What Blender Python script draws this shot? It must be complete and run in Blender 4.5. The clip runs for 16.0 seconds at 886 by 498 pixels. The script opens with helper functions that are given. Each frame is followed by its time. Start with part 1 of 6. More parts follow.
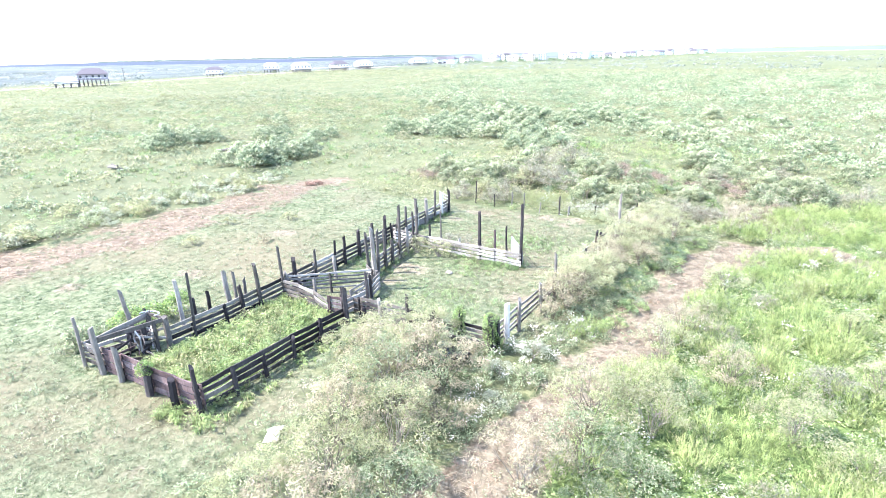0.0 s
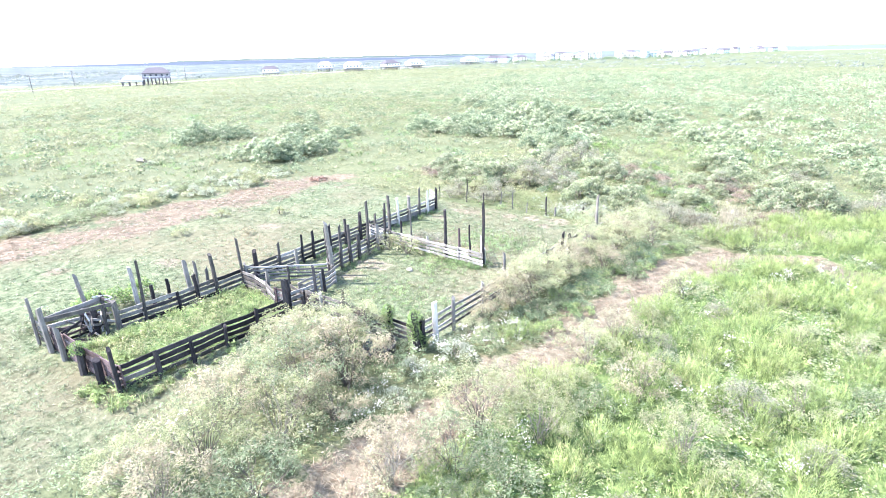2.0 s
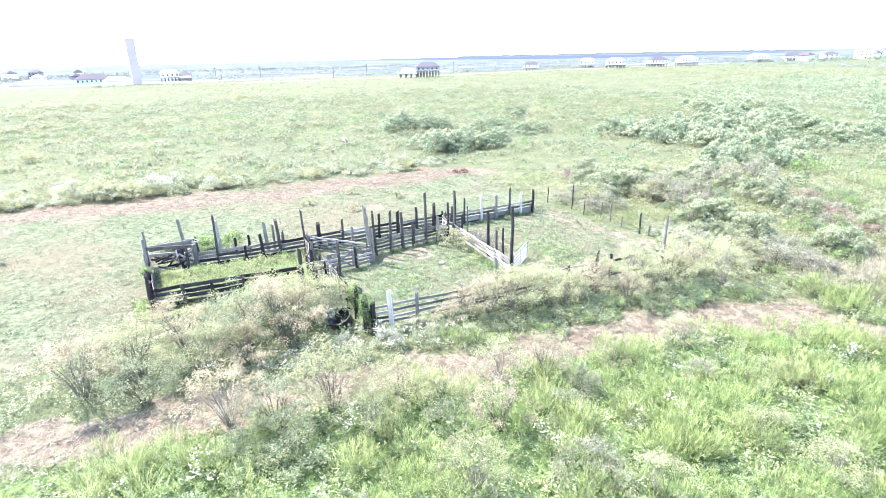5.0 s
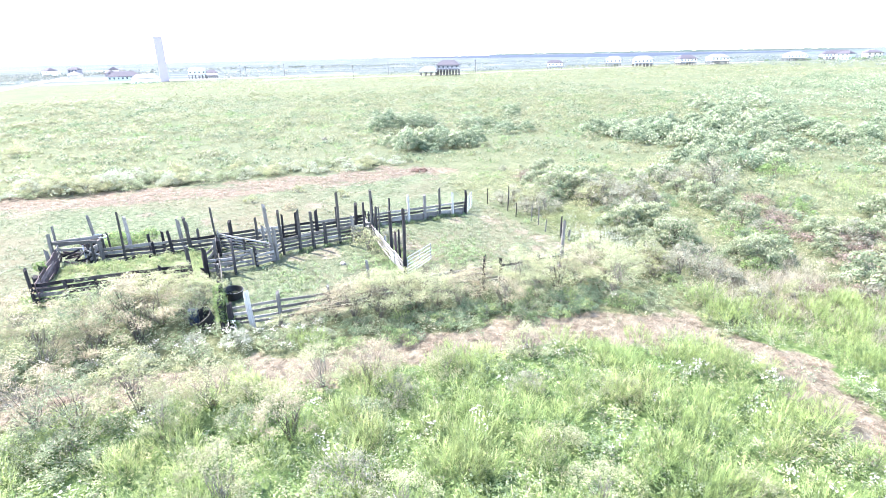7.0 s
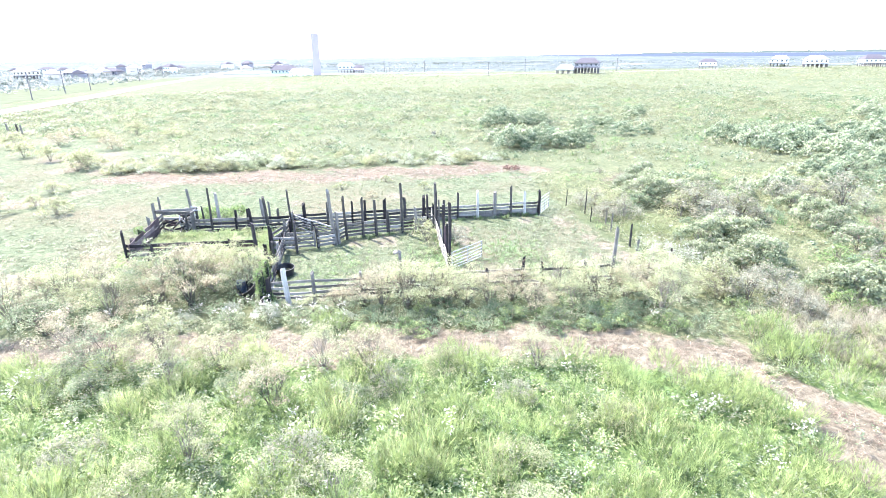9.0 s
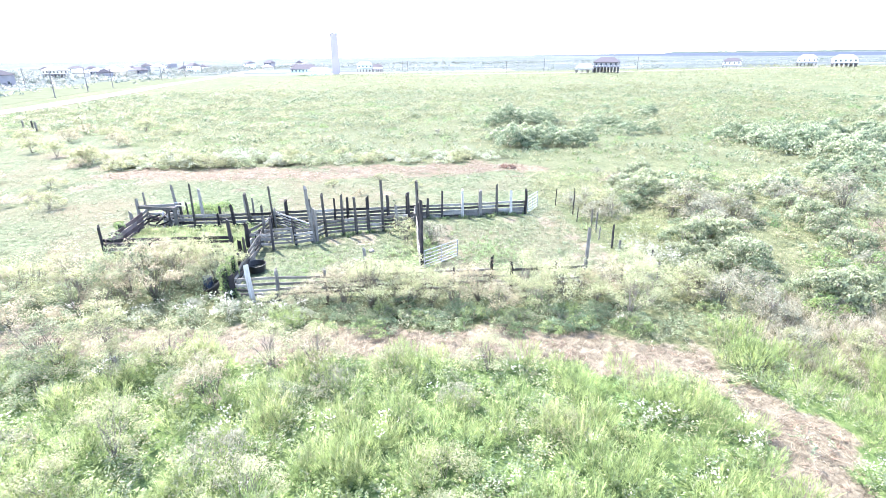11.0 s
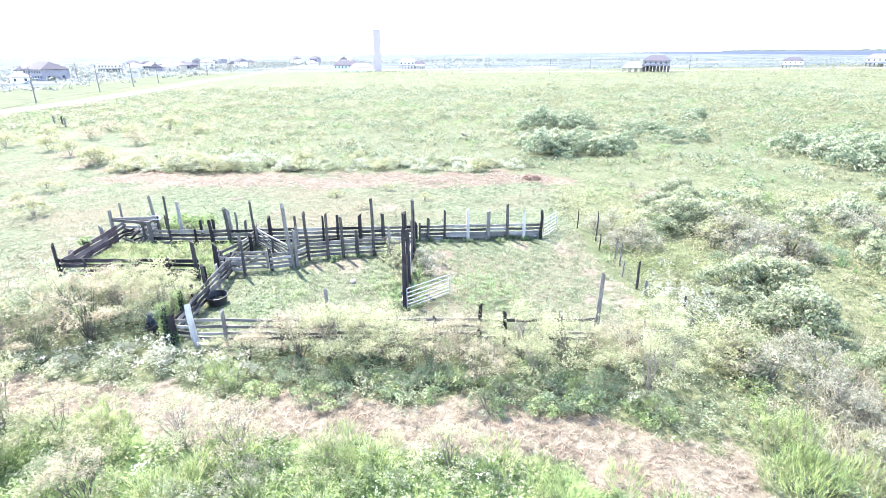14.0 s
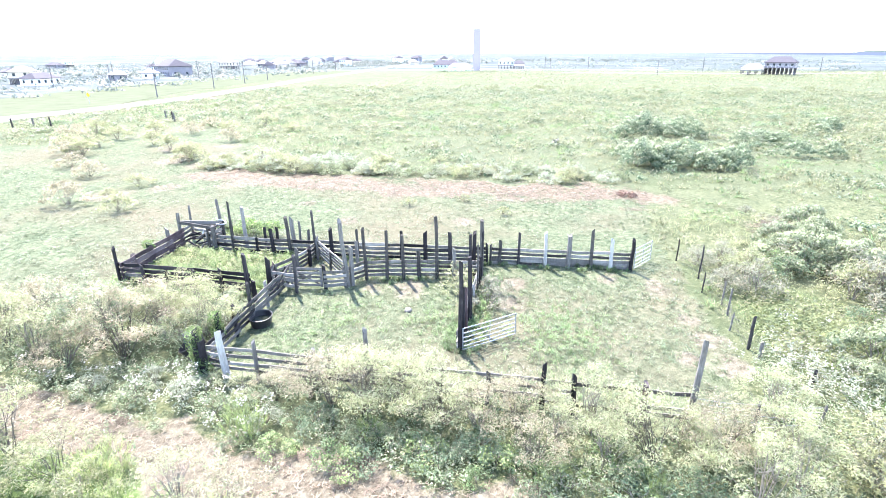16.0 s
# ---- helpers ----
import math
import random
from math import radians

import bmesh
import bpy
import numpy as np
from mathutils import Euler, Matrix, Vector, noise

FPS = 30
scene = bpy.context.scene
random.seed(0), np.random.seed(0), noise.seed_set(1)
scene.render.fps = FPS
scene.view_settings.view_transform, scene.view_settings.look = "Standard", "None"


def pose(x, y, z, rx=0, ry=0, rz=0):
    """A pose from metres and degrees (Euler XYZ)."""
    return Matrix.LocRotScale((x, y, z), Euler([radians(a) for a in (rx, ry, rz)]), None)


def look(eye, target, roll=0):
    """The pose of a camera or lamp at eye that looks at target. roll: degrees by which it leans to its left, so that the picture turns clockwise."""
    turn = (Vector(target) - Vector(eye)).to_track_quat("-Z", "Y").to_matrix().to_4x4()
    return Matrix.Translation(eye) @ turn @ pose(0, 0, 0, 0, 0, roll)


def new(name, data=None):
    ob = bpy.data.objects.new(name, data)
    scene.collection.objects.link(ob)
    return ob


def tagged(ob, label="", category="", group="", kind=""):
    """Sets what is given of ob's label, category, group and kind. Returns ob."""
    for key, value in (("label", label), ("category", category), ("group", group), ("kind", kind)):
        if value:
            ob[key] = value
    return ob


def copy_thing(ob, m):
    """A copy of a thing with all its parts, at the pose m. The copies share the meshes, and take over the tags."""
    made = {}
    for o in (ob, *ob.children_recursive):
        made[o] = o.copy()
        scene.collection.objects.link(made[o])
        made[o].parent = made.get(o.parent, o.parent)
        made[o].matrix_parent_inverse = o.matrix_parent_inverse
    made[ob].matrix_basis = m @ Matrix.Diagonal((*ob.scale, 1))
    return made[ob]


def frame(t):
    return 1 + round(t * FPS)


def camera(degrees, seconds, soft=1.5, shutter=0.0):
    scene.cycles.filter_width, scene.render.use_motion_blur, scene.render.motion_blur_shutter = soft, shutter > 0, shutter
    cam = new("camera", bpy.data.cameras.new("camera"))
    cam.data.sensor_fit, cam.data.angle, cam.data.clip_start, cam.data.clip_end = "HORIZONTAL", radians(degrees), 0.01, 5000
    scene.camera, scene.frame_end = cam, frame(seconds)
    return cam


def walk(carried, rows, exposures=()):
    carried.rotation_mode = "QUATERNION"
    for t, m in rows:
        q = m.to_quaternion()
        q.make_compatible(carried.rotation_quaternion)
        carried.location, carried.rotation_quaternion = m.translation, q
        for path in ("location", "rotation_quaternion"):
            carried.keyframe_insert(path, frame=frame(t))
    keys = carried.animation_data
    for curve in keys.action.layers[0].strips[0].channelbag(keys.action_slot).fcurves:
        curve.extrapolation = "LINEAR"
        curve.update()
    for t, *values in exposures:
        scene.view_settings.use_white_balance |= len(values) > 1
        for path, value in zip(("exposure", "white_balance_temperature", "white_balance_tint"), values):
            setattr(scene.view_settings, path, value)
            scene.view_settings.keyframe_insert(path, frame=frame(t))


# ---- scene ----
cam = camera(78.24, 16.0, 0.6)
# seconds, eye x y z in metres, turn about x y z in degrees
PATH = [
    (0.0, 0.285, 0.182, 14.754, 70.158, 1.28, 34.234),
    (0.5, 1.088, 0.672, 14.779, 70.099, 1.344, 34.305),
    (1.0, 2.307, 1.515, 14.719, 70.116, 1.362, 34.36),
    (1.5, 3.785, 2.61, 14.594, 70.16, 1.404, 37.703),
    (2.0, 5.425, 3.943, 14.516, 70.206, 1.472, 39.878),
    (2.5, 7.12, 5.432, 14.46, 70.234, 1.537, 40.764),
    (3.0, 8.879, 6.989, 14.469, 70.285, 1.538, 44.452),
    (3.2, 9.606, 7.605, 14.467, 70.319, 1.44, 48.688),
    (5.3, 15.686, 16.902, 14.469, 70.46, 1.275, 67.503),
    (5.5, 16.091, 17.86, 14.501, 70.449, 1.293, 67.694),
    (6.0, 16.78, 20.343, 14.498, 70.372, 1.27, 68.046),
    (6.5, 17.325, 22.574, 14.397, 70.348, 1.251, 68.501),
    (7.0, 17.715, 24.458, 14.263, 70.351, 1.187, 70.313),
    (7.5, 18.019, 26.17, 14.145, 70.364, 1.11, 74.323),
    (8.0, 18.238, 27.571, 14.041, 70.386, 1.064, 75.333),
    (8.5, 18.397, 28.774, 13.981, 70.362, 0.921, 79.684),
    (9.0, 18.533, 29.925, 13.889, 70.364, 0.778, 84.617),
    (9.2, 18.59, 30.387, 13.854, 70.411, 0.838, 85.4),
    (11.3, 18.038, 33.563, 13.56, 70.298, 0.72, 86.982),
    (11.5, 17.912, 33.854, 13.611, 70.242, 0.671, 87.088),
    (12.0, 17.158, 34.45, 13.575, 70.225, 0.682, 87.151),
    (12.5, 16.049, 35.037, 13.564, 70.2, 0.636, 87.178),
    (13.0, 14.74, 35.606, 13.648, 70.162, 0.625, 87.28),
    (13.5, 13.376, 36.087, 13.71, 70.153, 0.588, 87.541),
    (14.0, 12.064, 36.456, 13.788, 70.098, 0.466, 91.463),
    (14.5, 10.786, 36.799, 13.848, 70.075, 0.338, 96.484),
    (15.0, 9.512, 37.036, 13.873, 70.046, 0.274, 99.477),
    (15.5, 8.309, 37.219, 13.914, 70.066, 0.261, 100.79),
    (16.0, 7.371, 37.387, 13.929, 70.099, 0.233, 101.472),
]
walk(cam, [(t, pose(x, y, z, rx, ry, rz)) for t, x, y, z, rx, ry, rz in PATH], [(0.0, 3.25, 6740, 17)])

# ---- world, sun, exposure ----
SUN_TO = Vector((-0.80, -0.58, 0.0)).normalized() * math.cos(radians(52)) + Vector((0, 0, math.sin(radians(52))))
world = bpy.data.worlds.new("world")
scene.world = world
world.use_nodes = True
wn = world.node_tree.nodes
sky = wn.new("ShaderNodeTexSky")
sky.sky_type, sky.sun_disc = "NISHITA", False
sky.sun_elevation = radians(52)
sky.sun_rotation = math.atan2(SUN_TO.x, SUN_TO.y)
sky.air_density, sky.dust_density, sky.ozone_density, sky.altitude = 1.0, 0.4, 1.0, 0
wn["Background"].inputs["Strength"].default_value = 0.15
world.node_tree.links.new(sky.outputs[0], wn["Background"].inputs["Color"])

sun_data = bpy.data.lights.new("sun", "SUN")
sun_data.energy, sun_data.angle, sun_data.color = 2.65, radians(0.53), (1.0, 0.97, 0.92)
sun = new("sun", sun_data)
sun.matrix_world = look(SUN_TO * 200, (0, 0, 0))

# ---- small tools ----
rng = np.random.default_rng(7)


def wave(x, y, s, seed=0):
    """Smooth patchy noise of numpy arrays, about -1 to 1, with blotches s metres wide."""
    r = np.random.default_rng(seed)
    out = np.zeros_like(x, dtype=float)
    for k in range(7):
        a, p = r.uniform(0, 6.28), r.uniform(0, 6.28)
        f = r.uniform(0.7, 1.9) / s
        out += np.sin((x * math.cos(a) + y * math.sin(a)) * f * 3.1 + p + 1.3 * np.sin((x * math.sin(a) - y * math.cos(a)) * f * 2.3 + 2 * p))
    return out / 3.2


def from_line(x, y, line):
    """Distance of numpy points from a polyline."""
    best = np.full(np.shape(x), 1e9)
    for (ax, ay), (bx, by) in zip(line, line[1:]):
        dx, dy = bx - ax, by - ay
        u = np.clip(((x - ax) * dx + (y - ay) * dy) / (dx * dx + dy * dy), 0, 1)
        best = np.minimum(best, np.hypot(x - ax - u * dx, y - ay - u * dy))
    return best


def inside(x, y, poly):
    hit = np.zeros(np.shape(x), dtype=bool)
    for (ax, ay), (bx, by) in zip(poly, poly[1:] + poly[:1]):
        cross = ((ay > y) != (by > y)) & (x < (bx - ax) * (y - ay) / (by - ay + 1e-12) + ax)
        hit ^= cross
    return hit


def mix(a, b, u):
    return a + (b - a) * u


# ---- materials ----
def shader(name, rough=0.8, spec=0.3, metal=0.0):
    m = bpy.data.materials.new(name)
    m.use_nodes = True
    b = m.node_tree.nodes["Principled BSDF"]
    b.inputs["Roughness"].default_value = rough
    b.inputs["Specular IOR Level"].default_value = spec
    b.inputs["Metallic"].default_value = metal
    return m, m.node_tree.nodes, m.node_tree.links, b


def noise_node(n, l, scale, detail=6.0, rough=0.6, coords="Object", stretch=None):
    tc = n.new("ShaderNodeTexCoord")
    t = n.new("ShaderNodeTexNoise")
    t.inputs["Scale"].default_value, t.inputs["Detail"].default_value, t.inputs["Roughness"].default_value = scale, detail, rough
    if stretch:
        mp = n.new("ShaderNodeMapping")
        mp.inputs["Scale"].default_value = stretch
        l.new(tc.outputs[coords], mp.inputs[0])
        l.new(mp.outputs[0], t.inputs["Vector"])
    else:
        l.new(tc.outputs[coords], t.inputs["Vector"])
    return t.outputs["Fac"]


def ramp(n, l, fac, stops):
    r = n.new("ShaderNodeValToRGB")
    while len(r.color_ramp.elements) < len(stops):
        r.color_ramp.elements.new(0.5)
    for e, (p, c) in zip(r.color_ramp.elements, stops):
        e.position, e.color = p, (*c, 1)
    l.new(fac, r.inputs[0])
    return r.outputs[0]


def blend(n, l, fac, a, b, mode="MIX"):
    m = n.new("ShaderNodeMix")
    m.data_type, m.blend_type = "RGBA", mode
    for sock, v in ((m.inputs[0], fac), (m.inputs[6], a), (m.inputs[7], b)):
        if hasattr(v, "is_linked"):
            l.new(v, sock)
        else:
            sock.default_value = v if isinstance(v, float) else (*v, 1)
    return m.outputs[2]


def calc(n, l, op, a, b=0.0):
    m = n.new("ShaderNodeMath")
    m.operation = op
    for sock, v in zip(m.inputs, (a, b)):
        if hasattr(v, "is_linked"):
            l.new(v, sock)
        else:
            sock.default_value = v
    return m.outputs[0]


def bump(n, l, b, height, strength=0.3, dist=0.02):
    k = n.new("ShaderNodeBump")
    k.inputs["Strength"].default_value, k.inputs["Distance"].default_value = strength, dist
    l.new(height, k.inputs["Height"])
    l.new(k.outputs[0], b.inputs["Normal"])


def attr(n, name):
    a = n.new("ShaderNodeAttribute")
    a.attribute_name = name
    return a.outputs["Fac"]


def wood_material(name, dark, mid, light, lean=0.0):
    """Weathered timber: long grain along z, blotches, pale worn spots, a shade of its own for each piece."""
    m, n, l, b = shader(name, 0.85, 0.25)
    grain = noise_node(n, l, 3.0, 8, 0.65, stretch=(9, 9, 0.8))
    blot = noise_node(n, l, 1.3, 4, 0.6)
    info = n.new("ShaderNodeObjectInfo")
    f = calc(n, l, "ADD", calc(n, l, "MULTIPLY", grain, 0.55), calc(n, l, "MULTIPLY", blot, 0.45))
    f = calc(n, l, "ADD", f, calc(n, l, "MULTIPLY", info.outputs["Random"], 0.34))
    f = calc(n, l, "ADD", f, lean - 0.17)
    c = ramp(n, l, f, [(0.3, dark), (0.5, mid), (0.72, light)])
    l.new(c, b.inputs["Base Color"])
    bump(n, l, b, grain, 0.6, 0.015)
    return m


def leaf_material(name, a, c, dry, through_light=0.35, dry_share=0.3, lift=0.8, grain=0.85):
    """Foliage: a tint of its own for each plant, patches of dry, light that shines through."""
    m, n, l, b = shader(name, 0.6, 0.25)
    tint = attr(n, "tint")
    big = noise_node(n, l, 0.35, 3, 0.5)
    col = blend(n, l, tint, a, c)
    geo = n.new("ShaderNodeNewGeometry")
    k = calc(n, l, "ADD", calc(n, l, "MULTIPLY", big, 0.8), calc(n, l, "MULTIPLY", geo.outputs["Random Per Island"], 0.5))
    k = calc(n, l, "GREATER_THAN", k, 1.0 - dry_share)
    col = blend(n, l, k, col, dry)
    clump = calc(n, l, "ADD", calc(n, l, "MULTIPLY", noise_node(n, l, 1.7, 0, 0.5), 0.4), calc(n, l, "MULTIPLY", noise_node(n, l, 4.6, 1, 0.5), 0.52))
    clump = calc(n, l, "ADD", clump, calc(n, l, "MULTIPLY", geo.outputs["Random Per Island"], 0.08))
    col = blend(n, l, grain, col, ramp(n, l, clump, [(0.38, (0.4, 0.42, 0.4)), (0.5, (1.05, 1.05, 1.05)), (0.62, (1.6, 1.58, 1.6))]), "MULTIPLY")
    l.new(col, b.inputs["Base Color"])
    sc = n.new("ShaderNodeVectorMath")
    sc.operation = "SCALE"
    sc.inputs["Scale"].default_value = 0.45
    l.new(geo.outputs["Normal"], sc.inputs[0])
    ad = n.new("ShaderNodeVectorMath")
    ad.operation = "ADD"
    ad.inputs[1].default_value = (0, 0, lift)
    l.new(sc.outputs[0], ad.inputs[0])
    nm = n.new("ShaderNodeVectorMath")
    nm.operation = "NORMALIZE"
    l.new(ad.outputs[0], nm.inputs[0])
    l.new(nm.outputs[0], b.inputs["Normal"])
    tr = n.new("ShaderNodeBsdfTranslucent")
    l.new(col, tr.inputs["Color"])
    ms = n.new("ShaderNodeMixShader")
    ms.inputs[0].default_value = through_light
    l.new(b.outputs[0], ms.inputs[1])
    l.new(tr.outputs[0], ms.inputs[2])
    l.new(ms.outputs[0], n["Material Output"].inputs["Surface"])
    return m


def plain_material(name, colour, rough=0.7, spec=0.3, metal=0.0, vary=0.25, scale=2.0, relief=0.1):
    m, n, l, b = shader(name, rough, spec, metal)
    f = noise_node(n, l, scale, 6, 0.65)
    lo, hi = tuple(v * (1 - vary) for v in colour), tuple(min(1, v * (1 + vary)) for v in colour)
    l.new(ramp(n, l, f, [(0.3, lo), (0.7, hi)]), b.inputs["Base Color"])
    bump(n, l, b, noise_node(n, l, scale * 6, 4), relief, 0.01)
    return m


WOOD_GREY = wood_material("weathered_grey_wood", (0.03, 0.027, 0.025), (0.084, 0.077, 0.07), (0.185, 0.173, 0.158))
WOOD_DARK = wood_material("dark_creosoted_wood", (0.009, 0.008, 0.009), (0.020, 0.017, 0.019), (0.055, 0.05, 0.05))
WOOD_BROWN = wood_material("dark_red_brown_wood", (0.035, 0.023, 0.024), (0.078, 0.053, 0.055), (0.15, 0.115, 0.115))
WOOD_PALE = wood_material("bleached_pale_wood", (0.1, 0.094, 0.086), (0.195, 0.183, 0.167), (0.33, 0.312, 0.286))
WOOD_WHITE = wood_material("white_painted_wood", (0.16, 0.152, 0.14), (0.32, 0.305, 0.282), (0.5, 0.48, 0.45))
STEEL = plain_material("galvanised_steel_tube", (0.3, 0.31, 0.32), 0.5, 0.5, 0.3, 0.15, 5.0)
WIRE = plain_material("rusty_fence_wire", (0.08, 0.07, 0.065), 0.6, 0.4, 0.3)
RUBBER = plain_material("black_rubber", (0.018, 0.018, 0.02), 0.55, 0.4, 0.0, 0.3, 4.0)
BLUE_DRUM = plain_material("dark_blue_plastic", (0.03, 0.045, 0.075), 0.4, 0.5)
WHITE_SHEET = plain_material("white_sheet_metal", (0.78, 0.78, 0.76), 0.5, 0.4, 0.0, 0.06)
ROCK = plain_material("pale_limestone", (0.2, 0.18, 0.155), 0.9, 0.2, 0.0, 0.3, 5.0, 0.4)
TWIG = wood_material("grey_brown_bark", (0.07, 0.06, 0.048), (0.15, 0.13, 0.107), (0.25, 0.225, 0.19))
WATER_IN_TUB = plain_material("murky_water", (0.02, 0.025, 0.02), 0.08, 0.5, 0.0, 0.2)
HEAP = plain_material("rusty_brown_brush_heap", (0.22, 0.14, 0.105), 0.9, 0.2, 0.0, 0.4, 3.0, 0.5)

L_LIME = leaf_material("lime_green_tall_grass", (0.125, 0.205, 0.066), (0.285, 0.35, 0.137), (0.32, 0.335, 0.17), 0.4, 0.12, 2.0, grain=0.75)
L_WEED = leaf_material("grey_green_weed_leaves", (0.13, 0.19, 0.097), (0.232, 0.285, 0.172), (0.275, 0.275, 0.19), 0.42, 0.22, 2.2, grain=0.75)
L_FLOWER = leaf_material("white_flower_heads", (0.42, 0.43, 0.40), (0.6, 0.6, 0.57), (0.4, 0.38, 0.31), 0.3, 0.3)
L_BUSH = leaf_material("pale_green_shrub_leaves", (0.125, 0.18, 0.098), (0.215, 0.26, 0.16), (0.26, 0.255, 0.185), 0.48, 0.2, 2.0, grain=0.75)
L_DEEP = leaf_material("deep_green_shrub_leaves", (0.09, 0.155, 0.088), (0.17, 0.235, 0.145), (0.2, 0.225, 0.15), 0.45, 0.18, 2.0, grain=0.75)
L_GREY = leaf_material("dusty_grey_twigs_and_leaves", (0.17, 0.188, 0.135), (0.24, 0.25, 0.185), (0.25, 0.232, 0.175), 0.5, 0.22, 1.7, grain=0.75)
L_SCRUB = leaf_material("straw_green_scrub_leaves", (0.205, 0.238, 0.122), (0.295, 0.316, 0.182), (0.295, 0.278, 0.19), 0.55, 0.2, 1.9, grain=0.6)
L_LIGHT = leaf_material("pale_yellow_green_scrub_leaves", (0.24, 0.28, 0.15), (0.34, 0.365, 0.22), (0.33, 0.31, 0.215), 0.55, 0.2, 2.0, grain=0.6)
L_KHAKI = leaf_material("khaki_dry_scrub_leaves", (0.225, 0.226, 0.142), (0.31, 0.304, 0.205), (0.305, 0.255, 0.19), 0.55, 0.3, 1.9, grain=0.75)
L_LAWN = leaf_material("short_pasture_grass", (0.1, 0.138, 0.073), (0.152, 0.188, 0.108), (0.2, 0.188, 0.13), 0.35, 0.18, 1.2)
L_STRAW = leaf_material("dry_straw", (0.145, 0.12, 0.085), (0.22, 0.19, 0.14), (0.13, 0.09, 0.066), 0.25, 0.25)
L_FIELD = leaf_material("rough_field_plants", (0.122, 0.146, 0.077), (0.184, 0.201, 0.114), (0.21, 0.203, 0.132), 0.38, 0.22, 1.3)
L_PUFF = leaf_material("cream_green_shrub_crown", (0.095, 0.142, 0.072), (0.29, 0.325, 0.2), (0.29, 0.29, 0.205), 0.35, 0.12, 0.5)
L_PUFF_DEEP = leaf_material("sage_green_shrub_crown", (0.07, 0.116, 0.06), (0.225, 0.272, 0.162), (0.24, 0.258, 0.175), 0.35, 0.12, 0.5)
L_PALE = leaf_material("cream_green_bush_leaves", (0.12, 0.165, 0.085), (0.23, 0.268, 0.16), (0.26, 0.26, 0.18), 0.45, 0.15, 1.3, grain=0.75)
L_DEAD = leaf_material("dry_red_brown_brush", (0.15, 0.115, 0.09), (0.225, 0.18, 0.145), (0.26, 0.2, 0.165), 0.4, 0.25, 0.9)
L_BLEACHED = leaf_material("bleached_dry_grass", (0.24, 0.23, 0.16), (0.33, 0.315, 0.235), (0.3, 0.265, 0.2), 0.5, 0.2, 1.0, grain=0.75)
L_MEADOW = leaf_material("yellow_green_meadow_grass", (0.14, 0.168, 0.085), (0.192, 0.212, 0.12), (0.205, 0.203, 0.138), 0.38, 0.2, 1.3)
# grey-green leaves of far scrub with distance haze mixed into their colour
L_HAZED = leaf_material("haze_greyed_far_scrub", (0.085, 0.115, 0.1), (0.16, 0.19, 0.17), (0.22, 0.225, 0.2), 0.35, 0.2, 1.0)
L_PEN = leaf_material("leafy_pen_weeds", (0.115, 0.19, 0.066), (0.235, 0.295, 0.128), (0.3, 0.305, 0.17), 0.4, 0.15, 2.0, grain=0.75)
L_MAT = leaf_material("olive_creeping_mat", (0.155, 0.195, 0.09), (0.235, 0.265, 0.135), (0.245, 0.25, 0.15), 0.4, 0.15, 2.0, grain=0.3)
L_SILVER = leaf_material("silvery_weed_leaves", (0.2, 0.25, 0.165), (0.37, 0.4, 0.32), (0.33, 0.34, 0.25), 0.5, 0.2, 1.5, grain=0.55)
L_FRESH = leaf_material("fresh_green_undergrowth", (0.085, 0.155, 0.06), (0.17, 0.245, 0.11), (0.21, 0.25, 0.125), 0.45, 0.15, 1.2)
L_VINE = leaf_material("bright_green_vine", (0.075, 0.145, 0.042), (0.18, 0.26, 0.09), (0.22, 0.27, 0.11), 0.4, 0.15, 1.2)


# ---- plan ----
TRACK = [(-9.5, -20), (-8.2, 0), (-7.4, 10), (-7.0, 16), (-6.9, 20), (-6.7, 24), (-6.2, 28.3), (-5.9, 33), (-5.3, 37.8), (-4.4, 42.3), (-2.7, 45.5), (0.2, 46.9), (3.3, 46.6), (7, 46.1), (14, 45), (30, 43)]
LAWN = [(-62, -60), (-66, -46), (-74, -38), (-92, -41), (-95, -35), (-83, -20), (-70, -8), (-57, -3), (-54, 0), (-53.5, 20), (-54, 46), (-48, 46.3), (-30, 46.2), (-14, 46.8), (-12.6, 44), (-12.4, 22.5), (-17.5, 21), (-17.6, 15), (-16.6, 8), (-14.5, 2), (-13, -8), (-15, -60)]
DIRT = [(-51.0, -2), (-49.7, 8), (-49.4, 16), (-49.0, 24), (-49.6, 33), (-50.2, 41), (-49.3, 46)]
PEN = [(-20.1, 10.8), (-20.9, 20.6), (-26.6, 20.9), (-26.1, 13.2), (-26.0, 10.6)]
ROAD = [(-40, -62), (-70, -78), (-96, -86), (-124, -81.5), (-160, -82), (-235, -90.5), (-302, -101), (-374, -107), (-520, -125), (-900, -170)]

PATCHES = [(-22.6, 26.6, 1.5), (-22.9, 29.0, 1.5), (-21.8, 35.6, 1.6), (-26.8, 41.4, 1.5), (-19.3, 45.6, 1.4), (-21.5, 45.2, 1.1), (-17.0, 46.2, 1.2), (-13.8, 28.6, 1.4), (-26.4, 44.2, 1.3), (-17.2, 44.6, 1.2), (-24.4, 35.4, 1.2), (-18.8, 7.2, 0.9), (-26.3, 8.7, 0.7), (-40, -8, 3.0), (-44, -4, 2.4), (-36, 20, 1.2), (-38, 30, 1.6), (-41, 14, 1.3), (-56, -8, 3.5), (-58, -14, 3), (-63, -9, 3.6), (-71, -14, 3), (-66, -20, 2.4), (-47, 2, 2.2)]


